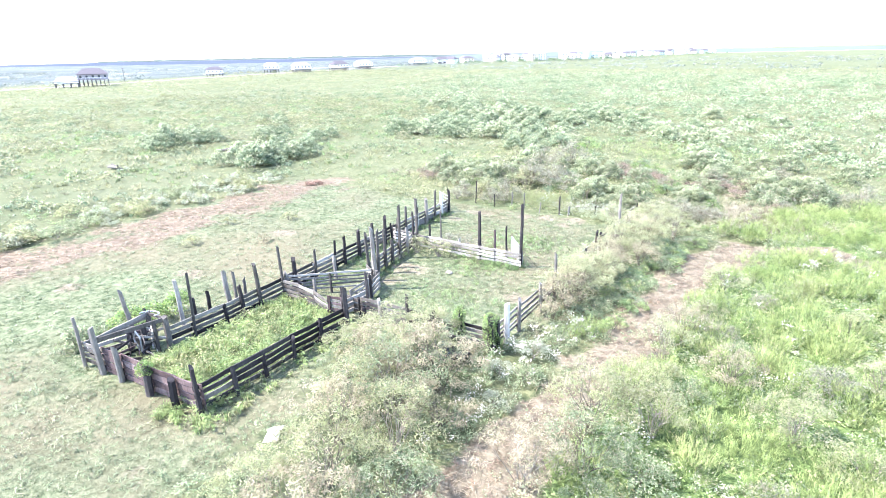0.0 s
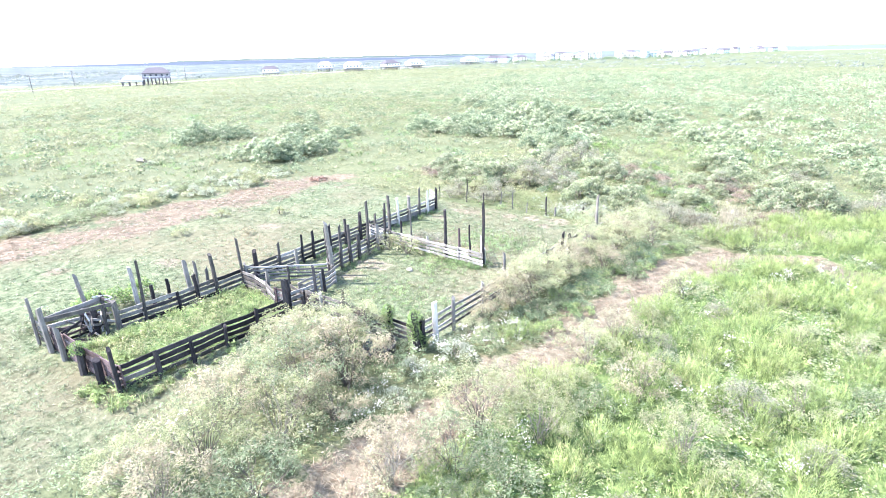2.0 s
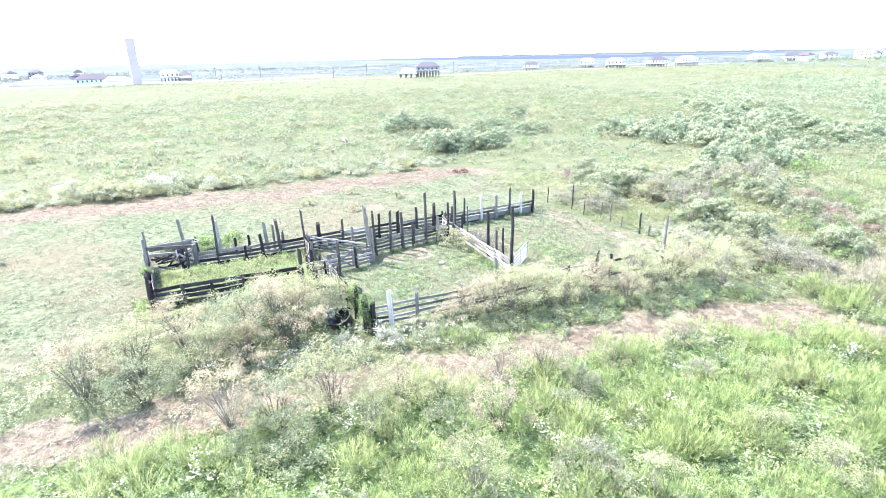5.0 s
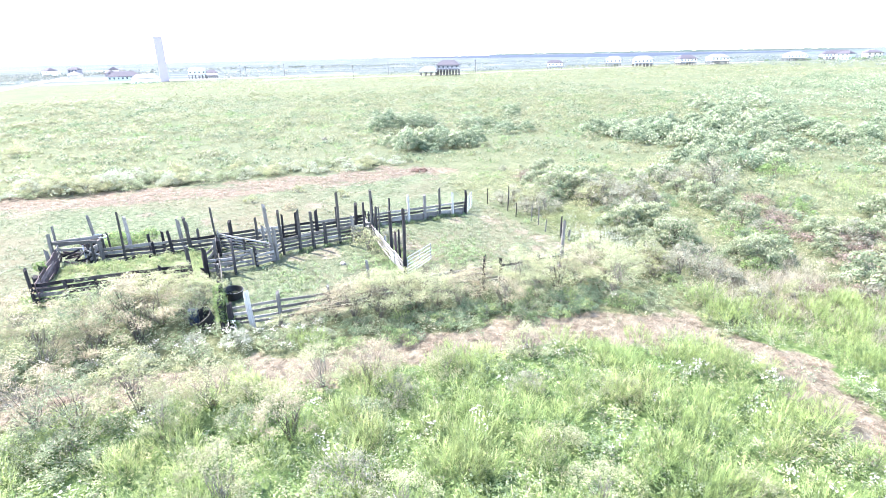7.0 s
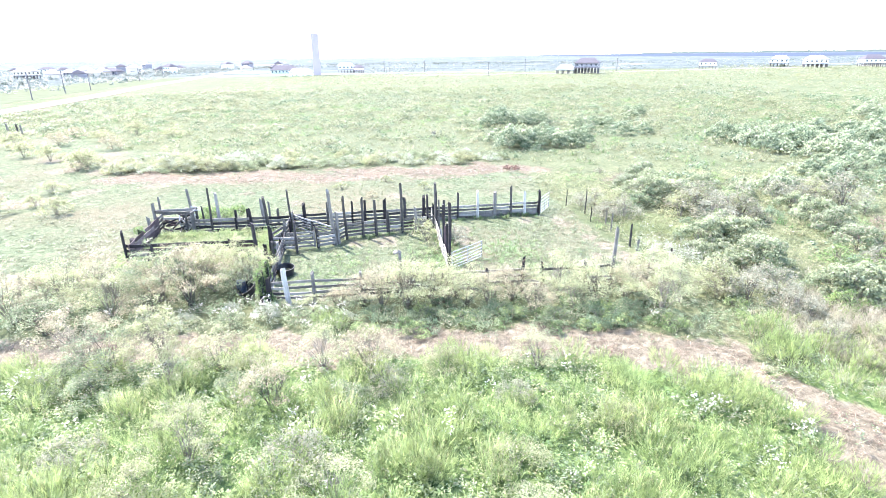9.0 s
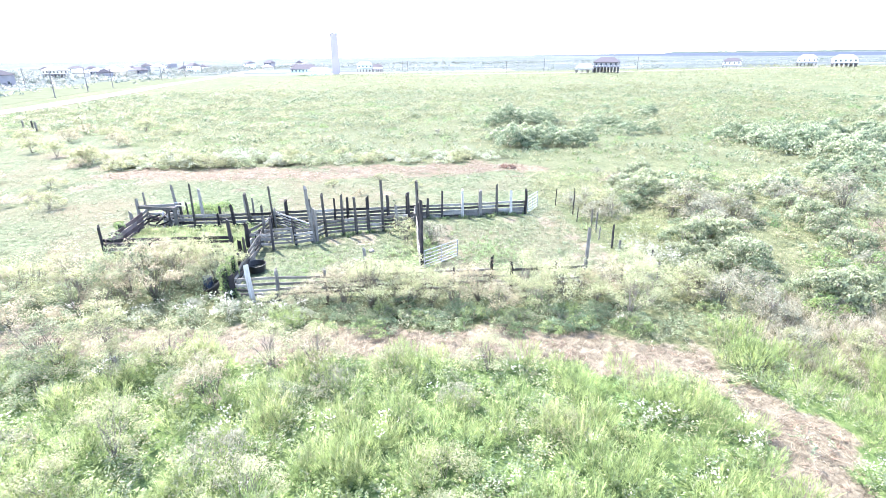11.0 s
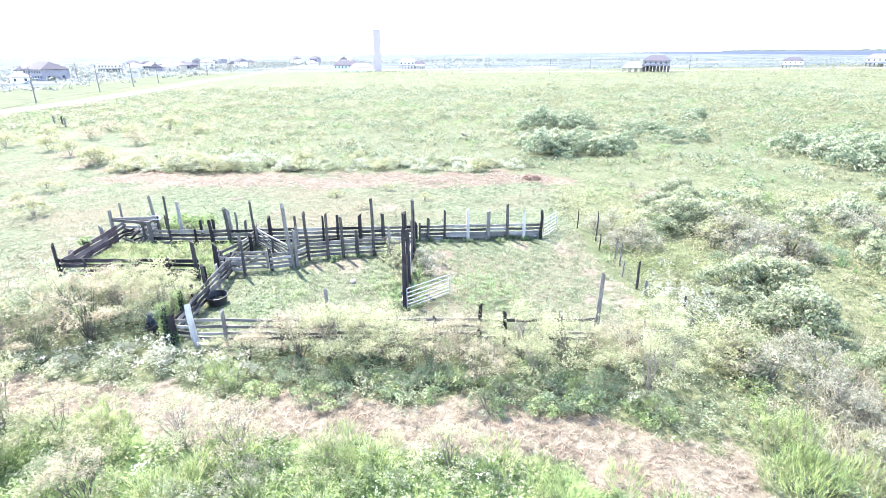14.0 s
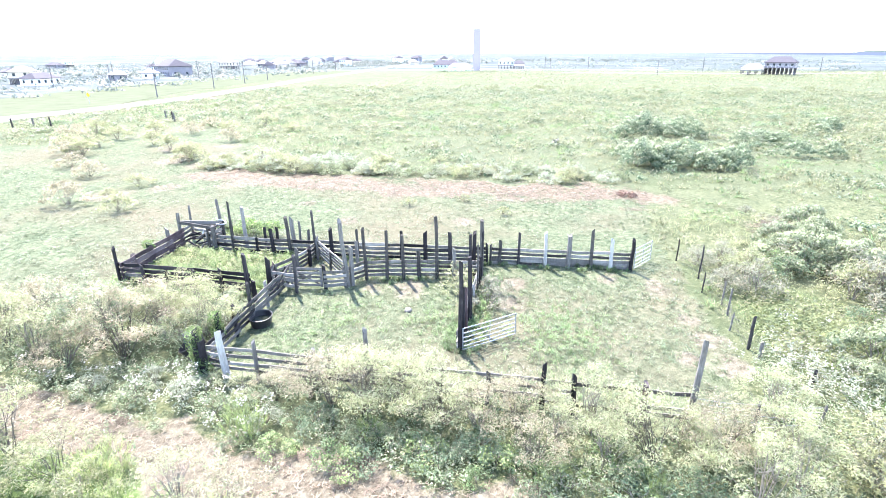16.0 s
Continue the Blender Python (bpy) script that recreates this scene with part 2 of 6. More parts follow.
def lay(x, y):
    """How the ground is covered at numpy points: lawn, dirt, track, each 0 to 1."""
    w = 0.9 * wave(x, y, 5, 3) + 0.5 * wave(x, y, 1.6, 4)
    lawn = inside(x + w, y + 0.8 * wave(x, y, 6, 5), LAWN).astype(float)
    d = from_line(x, y, DIRT)
    dirt = np.clip(1.25 - (d + 1.7 * w) / 4.2, 0, 0.66)
    t = from_line(x, y, TRACK)
    track = np.clip(1.75 - (t + 1.1 * w) / 1.15, 0, 1) * np.where((x < -5) | (y > 40), 1, 0.9)
    for px, py, pr in PATCHES:
        track = np.maximum(track, np.clip(1.25 - (np.hypot(x - px, (y - py) * 1.25) + 0.5 * w) / pr, 0, 0.75))
    return lawn, dirt, track


def height(x, y):
    """Gentle unevenness of the ground."""
    near = np.exp(-((np.hypot(x + 20, y - 25) / 160) ** 2))
    return (0.06 * wave(x, y, 9, 11) + 0.03 * wave(x, y, 2.5, 12)) * near - 0.02


# ---- ground ----
def axis(lo, hi, fine_lo, fine_hi, step):
    a = list(np.arange(fine_lo, fine_hi + 0.01, step))
    s, v = step, fine_hi
    while v < hi:
        s *= 1.22
        v += s
        a.append(min(v, hi))
    s, v = step, fine_lo
    while v > lo:
        s *= 1.22
        v -= s
        a.insert(0, max(v, lo))
    return np.array(a)


gx, gy = axis(-4600, 4600, -64, 22, 0.42), axis(-4600, 4600, -14, 66, 0.42)
X, Y = np.meshgrid(gx, gy)
Zg = height(X, Y)
nx, ny = len(gx), len(gy)
ids = np.arange(nx * ny).reshape(ny, nx)
quads = np.stack([ids[:-1, :-1], ids[:-1, 1:], ids[1:, 1:], ids[1:, :-1]], -1).reshape(-1, 4)


def quad_mesh(name, co, quads, mat, attrs=None):
    me = bpy.data.meshes.new(name)
    me.vertices.add(len(co))
    me.vertices.foreach_set("co", np.ascontiguousarray(co, dtype=np.float32).ravel())
    me.loops.add(quads.size)
    me.loops.foreach_set("vertex_index", np.ascontiguousarray(quads, dtype=np.int32).ravel())
    me.polygons.add(len(quads))
    me.polygons.foreach_set("loop_start", np.arange(0, quads.size, 4, dtype=np.int32))
    me.materials.append(mat)
    for k, v in (attrs or {}).items():
        me.attributes.new(k, "FLOAT", "POINT").data.foreach_set("value", np.ascontiguousarray(v, dtype=np.float32).ravel())
    me.update(calc_edges=True)
    return me


def ground_material():
    m, n, l, b = shader("pasture_ground", 0.95, 0.05)
    fine = noise_node(n, l, 2.2, 10, 0.72)
    tuft = noise_node(n, l, 0.45, 6, 0.65)
    patch = noise_node(n, l, 0.07, 5, 0.6)
    far = noise_node(n, l, 0.012, 6, 0.65)
    f = calc(n, l, "ADD", calc(n, l, "MULTIPLY", fine, 0.5), calc(n, l, "MULTIPLY", tuft, 0.2))
    f = calc(n, l, "ADD", f, calc(n, l, "MULTIPLY", noise_node(n, l, 7.0, 6, 0.7, stretch=(1, 1.8, 1)), 0.3))
    lawn = ramp(n, l, f, [(0.42, (0.026, 0.038, 0.019)), (0.49, (0.072, 0.09, 0.052)), (0.56, (0.126, 0.135, 0.086))])
    lawn = blend(n, l, calc(n, l, "MULTIPLY", ramp(n, l, patch, [(0.46, (0, 0, 0)), (0.62, (1, 1, 1))]), 0.65), lawn, (0.112, 0.094, 0.066))
    field = ramp(n, l, f, [(0.42, (0.03, 0.042, 0.02)), (0.485, (0.072, 0.083, 0.043)), (0.55, (0.123, 0.129, 0.073))])
    field = blend(n, l, calc(n, l, "MULTIPLY", ramp(n, l, patch, [(0.5, (0, 0, 0)), (0.6, (1, 1, 1))]), 0.6), field, (0.05, 0.07, 0.033))
    field = blend(n, l, ramp(n, l, far, [(0.4, (0, 0, 0)), (0.65, (0.7, 0.7, 0.7))]), field, (0.08, 0.091, 0.057))
    straw = ramp(n, l, f, [(0.4, (0.06, 0.05, 0.036)), (0.5, (0.124, 0.108, 0.08)), (0.6, (0.18, 0.165, 0.126))])
    soil = ramp(n, l, f, [(0.41, (0.074, 0.051, 0.039)), (0.49, (0.122, 0.092, 0.071)), (0.58, (0.155, 0.133, 0.097))])
    rag = calc(n, l, "MULTIPLY", calc(n, l, "SUBTRACT", f, 0.5), 2.4)

    def mask(name):
        v = calc(n, l, "ADD", attr(n, name), rag)
        r = n.new("ShaderNodeMapRange")
        r.inputs["From Min"].default_value, r.inputs["From Max"].default_value = 0.3, 0.7
        l.new(v, r.inputs["Value"])
        return r.outputs[0]

    c = blend(n, l, attr(n, "lawn"), field, lawn)
    lush = ramp(n, l, f, [(0.41, (0.042, 0.072, 0.026)), (0.5, (0.08, 0.12, 0.045)), (0.58, (0.13, 0.17, 0.072))])
    c = blend(n, l, attr(n, "lush"), c, lush)
    c = blend(n, l, mask("dirt"), c, soil)
    c = blend(n, l, mask("track"), c, straw)
    # bluish greys put aerial haze into the far ground's colour; palest stop is sand
    far_streak = noise_node(n, l, 0.02, 8, 0.75, stretch=(1.0, 0.35, 1))
    far_haze = ramp(n, l, far_streak, [(0.36, (0.028, 0.04, 0.037)), (0.47, (0.055, 0.068, 0.066)), (0.56, (0.082, 0.093, 0.094)), (0.66, (0.19, 0.19, 0.185))])
    c = blend(n, l, attr(n, "far_haze"), c, far_haze)
    l.new(c, b.inputs["Base Color"])
    bump(n, l, b, f, 0.9, 0.18)
    return m


lawn_v, dirt_v, track_v = lay(X.ravel(), Y.ravel())
# share of the haze colour, growing with distance to the west and south
far_haze_v = np.clip(np.maximum((-X.ravel() - 415) / 70, (-Y.ravel() - 0.1 * (-X.ravel()) - 100) / 40), 0, 1)
track_x = np.interp(Y.ravel(), [p[1] for p in TRACK[:11]], [p[0] for p in TRACK[:11]])
lush_v = np.clip((X.ravel() - track_x - 1.0) / 0.8, 0, 1) * np.clip((30 - X.ravel()) / 6, 0, 1) * np.clip((64 - Y.ravel()) / 4, 0, 1) * np.clip((Y.ravel() + 8) / 6, 0, 1)
lush_v = np.maximum(lush_v, np.exp(-(((X.ravel() + 21.5) / 5.5) ** 2 + ((Y.ravel() - 51.4) / 2.8) ** 2) ** 2))
GROUND = ground_material()
ground = new("ground", quad_mesh("ground", np.stack([X.ravel(), Y.ravel(), Zg.ravel()], -1), quads, GROUND, {"lawn": lawn_v, "dirt": dirt_v, "track": track_v, "far_haze": far_haze_v, "lush": lush_v}))
tagged(ground, "flat coastal pasture of patchy grass, red dirt and straw", "ground", kind="structure")


def strip(name, line, half, z, mat, label, kind="structure", category="road"):
    """A flat strip of ground along a line, laid on the ground with a little thickness."""
    bm = bmesh.new()
    rows = []
    for i, p in enumerate(line):
        a, c = Vector(line[max(i - 1, 0)]), Vector(line[min(i + 1, len(line) - 1)])
        s = (c - a).normalized()
        s = Vector((-s.y, s.x))
        q = Vector(p)
        rows.append([bm.verts.new((*(q + s * half), -0.3)), bm.verts.new((*(q + s * half), z)), bm.verts.new((*(q - s * half), z)), bm.verts.new((*(q - s * half), -0.3))])
    for r, t in zip(rows, rows[1:]):
        for k in range(3):
            bm.faces.new((r[k], r[k + 1], t[k + 1], t[k]))
    me = bpy.data.meshes.new(name)
    bm.normal_update()
    bm.to_mesh(me)
    me.materials.append(mat)
    return tagged(new(name, me), label, category, kind=kind)


PAVING = plain_material("pale_sunlit_concrete", (0.2, 0.195, 0.19), 0.9, 0.0, 0.0, 0.12, 0.4)
VERGE = plain_material("mown_verge_grass", (0.094, 0.105, 0.07), 0.95, 0.0, 0.0, 0.15, 0.15)
SHOULDER = plain_material("tan_gravel_shoulder", (0.1, 0.083, 0.062), 0.95, 0.0, 0.0, 0.3, 0.3)
strip("road_shoulder", ROAD, 5.8, 0.02, SHOULDER, "thin tan gravel shoulders beside the road")
strip("road", ROAD, 4.6, 0.05, PAVING, "pale two-lane coastal road through the pasture")
strip("verge", [(-60, -96), (-120, -108), (-170, -124), (-250, -136), (-340, -139), (-420, -138)], 24, 0.03, VERGE, "broad mown grass verge beside the road", category="grass")


# ---- parts ----
def part(name, bm, material, parent, label=""):
    """Links a bmesh as one mesh object under a thing or a part."""
    me = bpy.data.meshes.new(name)
    bm.normal_update()
    bm.to_mesh(me)
    bm.free()
    me.materials.append(material)
    ob = new(name, me)
    ob.parent = parent
    if label:
        ob["label"] = label
    return ob


def thing(name, at, label, category, group="", turn=0.0):
    e = new(name)
    e.matrix_world = pose(*at, 0, 0, turn)
    return tagged(e, label, category, group)


def post_shape(h, w, lean=(0, 0), seed=0, sides=7, cut=0.12, sink=0.25):
    """An upright weathered post: uneven round or squared timber with a sawn, split top."""
    r = random.Random(seed)
    bm = bmesh.new()
    rings = []
    off = r.uniform(0, 6)
    radii = [w / 2 * r.uniform(0.88, 1.1) for _ in range(sides)]
    slope = (r.uniform(-cut, cut), r.uniform(-cut, cut))
    for k, u in enumerate((-sink / h, 0.35, 0.72, 1.0)):
        ring = []
        sx, sy = r.uniform(-0.02, 0.02), r.uniform(-0.02, 0.02)
        for i in range(sides):
            a = off + i * 2 * math.pi / sides
            q = radii[i] * (1.06 - 0.14 * max(u, 0)) * r.uniform(0.95, 1.05)
            z = u * h
            if k == 3:
                z += slope[0] * math.cos(a) + slope[1] * math.sin(a) + r.uniform(-0.04, 0.04)
            ring.append(bm.verts.new((lean[0] * u + sx + q * math.cos(a), lean[1] * u + sy + q * math.sin(a), z)))
        rings.append(ring)
    for a, c in zip(rings, rings[1:]):
        for i in range(sides):
            bm.faces.new((a[i], a[(i + 1) % sides], c[(i + 1) % sides], c[i]))
    bm.faces.new(rings[-1])
    return bm


def beam(bm, p, q, wide, thick, up=Vector((0, 0, 1)), seed=0, sag=0.0, bend=0.02):
    """A plank from p to q, its wide side along up, in three lengths, a little warped."""
    r = random.Random(seed)
    p, q = Vector(p), Vector(q)
    d = (q - p).normalized()
    side = d.cross(up).normalized()
    top = side.cross(d).normalized()
    rings = []
    for k in range(4):
        u = k / 3
        c = p.lerp(q, u) + top * (-sag * 4 * u * (1 - u) + r.uniform(-bend, bend)) + side * r.uniform(-bend, bend) * 0.6
        wv = wide * r.uniform(0.93, 1.05)
        tw = r.uniform(-0.06, 0.06)
        ring = []
        for sx, sz in ((-1, -1), (1, -1), (1, 1), (-1, 1)):
            ring.append(bm.verts.new(c + side * (sx * thick / 2 + tw * sz * wv / 2) + top * sz * wv / 2))
        rings.append(ring)
    for a, c in zip(rings, rings[1:]):
        for i in range(4):
            bm.faces.new((a[i], a[(i + 1) % 4], c[(i + 1) % 4], c[i]))
    bm.faces.new(rings[0][::-1])
    bm.faces.new(rings[-1])


def tube(bm, pts, rad, sides=6):
    """A round bar through points."""
    rings = []
    for i, p in enumerate(pts):
        a, c = Vector(pts[max(i - 1, 0)]), Vector(pts[min(i + 1, len(pts) - 1)])
        d = (c - a).normalized()
        u = d.cross(Vector((0, 0, 1)) if abs(d.z) < 0.9 else Vector((1, 0, 0))).normalized()
        v = d.cross(u)
        rr = rad[i] if isinstance(rad, (list, tuple)) else rad
        rings.append([bm.verts.new(Vector(p) + rr * (u * math.cos(k * 2 * math.pi / sides) + v * math.sin(k * 2 * math.pi / sides))) for k in range(sides)])
    for a, c in zip(rings, rings[1:]):
        for i in range(sides):
            bm.faces.new((a[i], a[(i + 1) % sides], c[(i + 1) % sides], c[i]))
    bm.faces.new(rings[0][::-1])
    bm.faces.new(rings[-1])


def box(bm, lo, hi):
    v = [bm.verts.new((x, y, z)) for z in (lo[2], hi[2]) for x, y in ((lo[0], lo[1]), (hi[0], lo[1]), (hi[0], hi[1]), (lo[0], hi[1]))]
    for f in ((3, 2, 1, 0), (4, 5, 6, 7), (0, 1, 5, 4), (1, 2, 6, 5), (2, 3, 7, 6), (3, 0, 4, 7)):
        bm.faces.new([v[i] for i in f])


SEED = [100]


def seed():
    SEED[0] += 1
    return SEED[0]


def fence(name, label, posts, rails, board_mat, side=1, wide=0.2, group="corral fences", drop=0.0, jitter=0.03, skip=0.0):
    """A run of timber fence. posts: x, y, height, width, material[, lean x, lean y]; rails: heights of the boards' middles.
    Each bay has its own boards, nailed to one side of the posts."""
    x0, y0 = posts[0][:2]
    root = thing(name, (x0, y0, 0), label, "fence", group)
    r = random.Random(seed())
    for p in posts:
        x, y, h, w, mat = p[:5]
        lean = p[5:7] if len(p) > 5 else (r.uniform(-0.05, 0.05), r.uniform(-0.05, 0.05))
        ob = part("post", post_shape(h, w * 0.88, lean, seed(), r.choice((5, 6, 7, 8))), mat, root)
        ob.location = (x - x0, y - y0, 0)
    for i, (a, c) in enumerate(zip(posts, posts[1:])):
        pa, pc = Vector((a[0] - x0, a[1] - y0, 0)), Vector((c[0] - x0, c[1] - y0, 0))
        d = (pc - pa).normalized()
        s = Vector((-d.y, d.x, 0)) * side * (max(a[3], c[3]) / 2 + 0.03)
        for k, z in enumerate(rails):
            if r.random() < skip:
                continue
            bm = bmesh.new()
            za, zc = z + r.uniform(-jitter, jitter), z + r.uniform(-jitter, jitter)
            if r.random() < drop:
                zc -= 0.25
            beam(bm, pa - d * 0.08 + s * r.uniform(0.95, 1.1) + Vector((0, 0, za)), pc + d * 0.08 + s * r.uniform(0.95, 1.1) + Vector((0, 0, zc)), wide * r.uniform(0.85, 1.1), 0.045, seed=seed(), sag=r.uniform(0, 0.03))
            part("board", bm, r.choice(board_mat), root)
    return root


# ---- the corral ----
DK, BR, GY, PL, WH = WOOD_DARK, WOOD_BROWN, WOOD_GREY, WOOD_PALE, WOOD_WHITE
fence("board_fence", "dark red-brown close-boarded end fence with stout posts", [
    (-20.08, 10.62, 2.4, 0.24, DK), (-21.7, 10.4, 1.35, 0.42, DK), (-23.5, 10.2, 1.5, 0.44, DK), (-25.75, 10.05, 1.88, 0.32, PL), (-27.3, 9.9, 2.58, 0.34, PL)],
    [0.2, 0.55, 0.9, 1.25], [BR, BR, BR], -1, 0.31, jitter=0.02)
fence("board_fence", "short grey board fence beside the squeeze pen", [(-27.3, 9.95, 1.0, 0.2, GY), (-28.85, 9.75, 2.75, 0.22, GY)], [0.3, 0.62, 0.95, 1.25], [GY], -1, 0.2)
fence("board_fence", "black weathered plank fence with four rails", [
    (-20.08, 10.62, 1.5, 0.2, DK), (-20.05, 12.45, 1.4, 0.26, DK), (-20.05, 14.15, 1.2, 0.24, DK), (-20.1, 16.0, 1.3, 0.22, DK), (-20.05, 17.85, 1.55, 0.24, DK), (-19.95, 19.72, 2.7, 0.34, DK)],
    [0.25, 0.6, 0.95, 1.28], [DK, DK, DK, DK, GY], 1, 0.24)
fence("board_fence", "long grey plank fence with tall uneven posts", [
    (-26.72, 13.15, 1.92, 0.36, GY), (-26.65, 14.6, 3.9, 0.2, GY, 0.05, 0.1), (-26.62, 16.6, 1.25, 0.24, DK), (-26.7, 17.85, 2.0, 0.3, DK, 0.0, -0.12), (-26.75, 19.2, 2.95, 0.3, GY, 0.0, -0.2), (-26.85, 21.1, 3.45, 0.22, GY, 0.0, -0.15),
    (-27.0, 22.25, 2.2, 0.36, DK), (-27.1, 24.1, 2.2, 0.24, GY), (-27.25, 26.2, 2.15, 0.22, DK), (-27.37, 27.3, 2.2, 0.26, DK), (-27.5, 29.0, 2.2, 0.34, DK), (-27.62, 30.75, 2.25, 0.32, DK), (-27.74, 32.4, 2.3, 0.34, DK), (-27.82, 33.3, 1.5, 0.2, DK)],
    [0.22, 0.5, 0.82, 1.12], [GY, GY, PL, GY, DK], 1, 0.22)
fence("board_fence", "bleached plank fence along the second pen", [
    (-27.83, 33.55, 1.4, 0.2, GY), (-27.87, 34.15, 1.8, 0.3, GY), (-27.96, 35.45, 2.4, 0.24, DK), (-28.09, 37.25, 2.45, 0.28, WH), (-28.2, 38.8, 2.3, 0.34, GY), (-28.3, 40.3, 2.75, 0.26, GY), (-28.4, 41.6, 2.15, 0.28, WH), (-28.5, 42.95, 2.2, 0.3, DK)],
    [0.12, 0.31, 0.5, 0.8, 1.1], [GY, PL, PL, GY], 1, 0.21)
fence("board_fence", "grey plank fence of the cattle alley with tall posts", [
    (-22.4, 25.15, 4.3, 0.32, GY, 0.0, -0.3), (-22.75, 25.35, 2.5, 0.36, GY), (-23.7, 25.95, 3.4, 0.24, GY, -0.1, -0.15), (-24.09, 27.25, 3.2, 0.26, GY), (-24.26, 28.3, 3.0, 0.3, GY), (-24.43, 29.3, 1.9, 0.32, GY), (-24.63, 30.45, 4.2, 0.27, GY), (-24.81, 31.55, 2.1, 0.3, GY), (-24.98, 32.6, 3.1, 0.24, DK), (-25.1, 33.25, 4.0, 0.3, GY)],
    [0.25, 0.55, 0.85, 1.14], [GY, PL, GY], 1, 0.2)
fence("board_fence", "bleached white board fence with tall dark posts", [
    (-25.1, 33.3, 3.3, 0.25, DK), (-23.9, 33.33, 2.05, 0.2, DK), (-22.8, 33.35, 3.2, 0.14, GY), (-21.1, 33.37, 1.3, 0.2, PL), (-19.35, 33.4, 3.7, 0.3, DK), (-18.1, 33.42, 2.5, 0.2, BR), (-17.1, 33.44, 2.9, 0.18, DK), (-15.95, 33.46, 4.7, 0.26, DK)],
    [0.2, 0.48, 0.76, 1.02], [PL, PL, WH], -1, 0.18)
fence("board_fence", "sagging dark plank fence between the pens", [
    (-21.9, 21.3, 1.25, 0.22, DK), (-20.5, 21.38, 1.3, 0.16, DK), (-19.0, 21.48, 1.5, 0.24, PL), (-17.05, 21.6, 2.2, 0.24, GY), (-15.3, 21.7, 1.7, 0.26, DK), (-13.7, 21.8, 2.0, 0.32, DK), (-11.85, 21.9, 2.05, 0.44, DK)],
    [0.3, 0.6, 0.9, 1.18], [DK, GY, GY], 1, 0.2, jitter=0.07, drop=0.2)
fence("board_fence", "overgrown grey rail fence with mixed posts", [
    (-11.75, 22.3, 1.7, 0.4, DK), (-11.7, 23.35, 2.3, 0.36, WH, 0.0, -0.12), (-11.75, 24.9, 1.95, 0.24, GY), (-11.79, 27.7, 1.85, 0.22, PL), (-11.9, 30.1, 2.95, 0.24, GY), (-11.9, 32.6, 1.3, 0.2, GY), (-11.92, 35.3, 1.6, 0.22, GY), (-11.95, 37.55, 2.25, 0.24, DK), (-11.98, 38.8, 1.75, 0.26, DK), (-12.0, 41.5, 1.8, 0.26, BR), (-12.0, 43.2, 3.75, 0.26, GY, -0.05, 0.18)],
    [0.3, 0.6, 0.95, 1.32], [GY, PL, PL, GY], 1, 0.16, jitter=0.05, skip=0.1)
fence("board_fence", "pale slatted end wall of the first pen", [
    (-26.85, 21.2, 1.6, 0.2, GY), (-25.4, 21.25, 1.25, 0.3, DK), (-23.85, 21.05, 1.75, 0.28, GY), (-22.05, 20.5, 1.3, 0.22, GY)],
    [0.2, 0.48, 0.76, 1.06], [GY, GY, PL], -1, 0.2)
fence("board_fence", "pale slanting rail fence of the crowding pen", [
    (-26.6, 21.3, 1.5, 0.2, PL), (-24.6, 23.1, 1.3, 0.18, GY), (-22.6, 24.95, 1.4, 0.2, GY)],
    [0.3, 0.55, 0.8, 1.05, 1.3], [PL, GY, PL], 1, 0.12)
fence("board_fence", "low grey board fence beside the wooden gate", [(-21.85, 23.9, 1.55, 0.26, DK), (-22.3, 25.05, 1.4, 0.24, GY)], [0.25, 0.55, 0.85, 1.15], [GY, PL], -1, 0.2)
fence("board_fence", "tall corner post with leaning top rail", [(-20.95, 20.6, 2.1, 0.34, DK), (-20.8, 22.45, 2.45, 0.24, DK)], [0.4, 0.75, 1.1], [DK, PL], 1, 0.22)


def wooden_gate(a, c, h, mats, label, bars=5, brace=True):
    """A plank gate between two points: stiles, bars and a cross of braces."""
    a, c = Vector(a), Vector(c)
    root = thing("wooden_gate", (a.x, a.y, 0), label, "gate")
    v = Vector((c.x - a.x, c.y - a.y, 0))
    s = Vector((-v.y, v.x, 0)).normalized() * 0.05
    for u in (0.03, 0.97):
        bm = bmesh.new()
        beam(bm, v * u + Vector((0, 0, 0.1)), v * u + Vector((0, 0, h)), 0.16, 0.06, up=v.normalized(), seed=seed())
        part("stile", bm, mats[0], root)
    for k in range(bars):
        z = 0.2 + (h - 0.3) * k / (bars - 1)
        bm = bmesh.new()
        beam(bm, s + Vector((0, 0, z)), s + v + Vector((0, 0, z)), 0.15, 0.03, seed=seed())
        part("bar", bm, mats[k % len(mats)], root)
    if brace:
        for p, q in ((0.15, h - 0.1), (h - 0.1, 0.15)):
            bm = bmesh.new()
            beam(bm, s * 2 + v * 0.05 + Vector((0, 0, p)), s * 2 + v * 0.95 + Vector((0, 0, q)), 0.12, 0.03, seed=seed())
            part("brace", bm, mats[0], root)
    return root


wooden_gate((-21.55, 21.72), (-21.83, 23.72), 1.38, [GY, PL], "grey plank gate with crossed braces, closed")
wooden_gate((-22.0, 20.35), (-21.1, 20.6), 1.45, [BR, GY], "dark slatted gate swung against its post", 7, False)
wooden_gate((-25.05, 33.0), (-27.4, 33.1), 1.3, [PL, WH], "bleached plank gate across the cattle alley", 5, False)


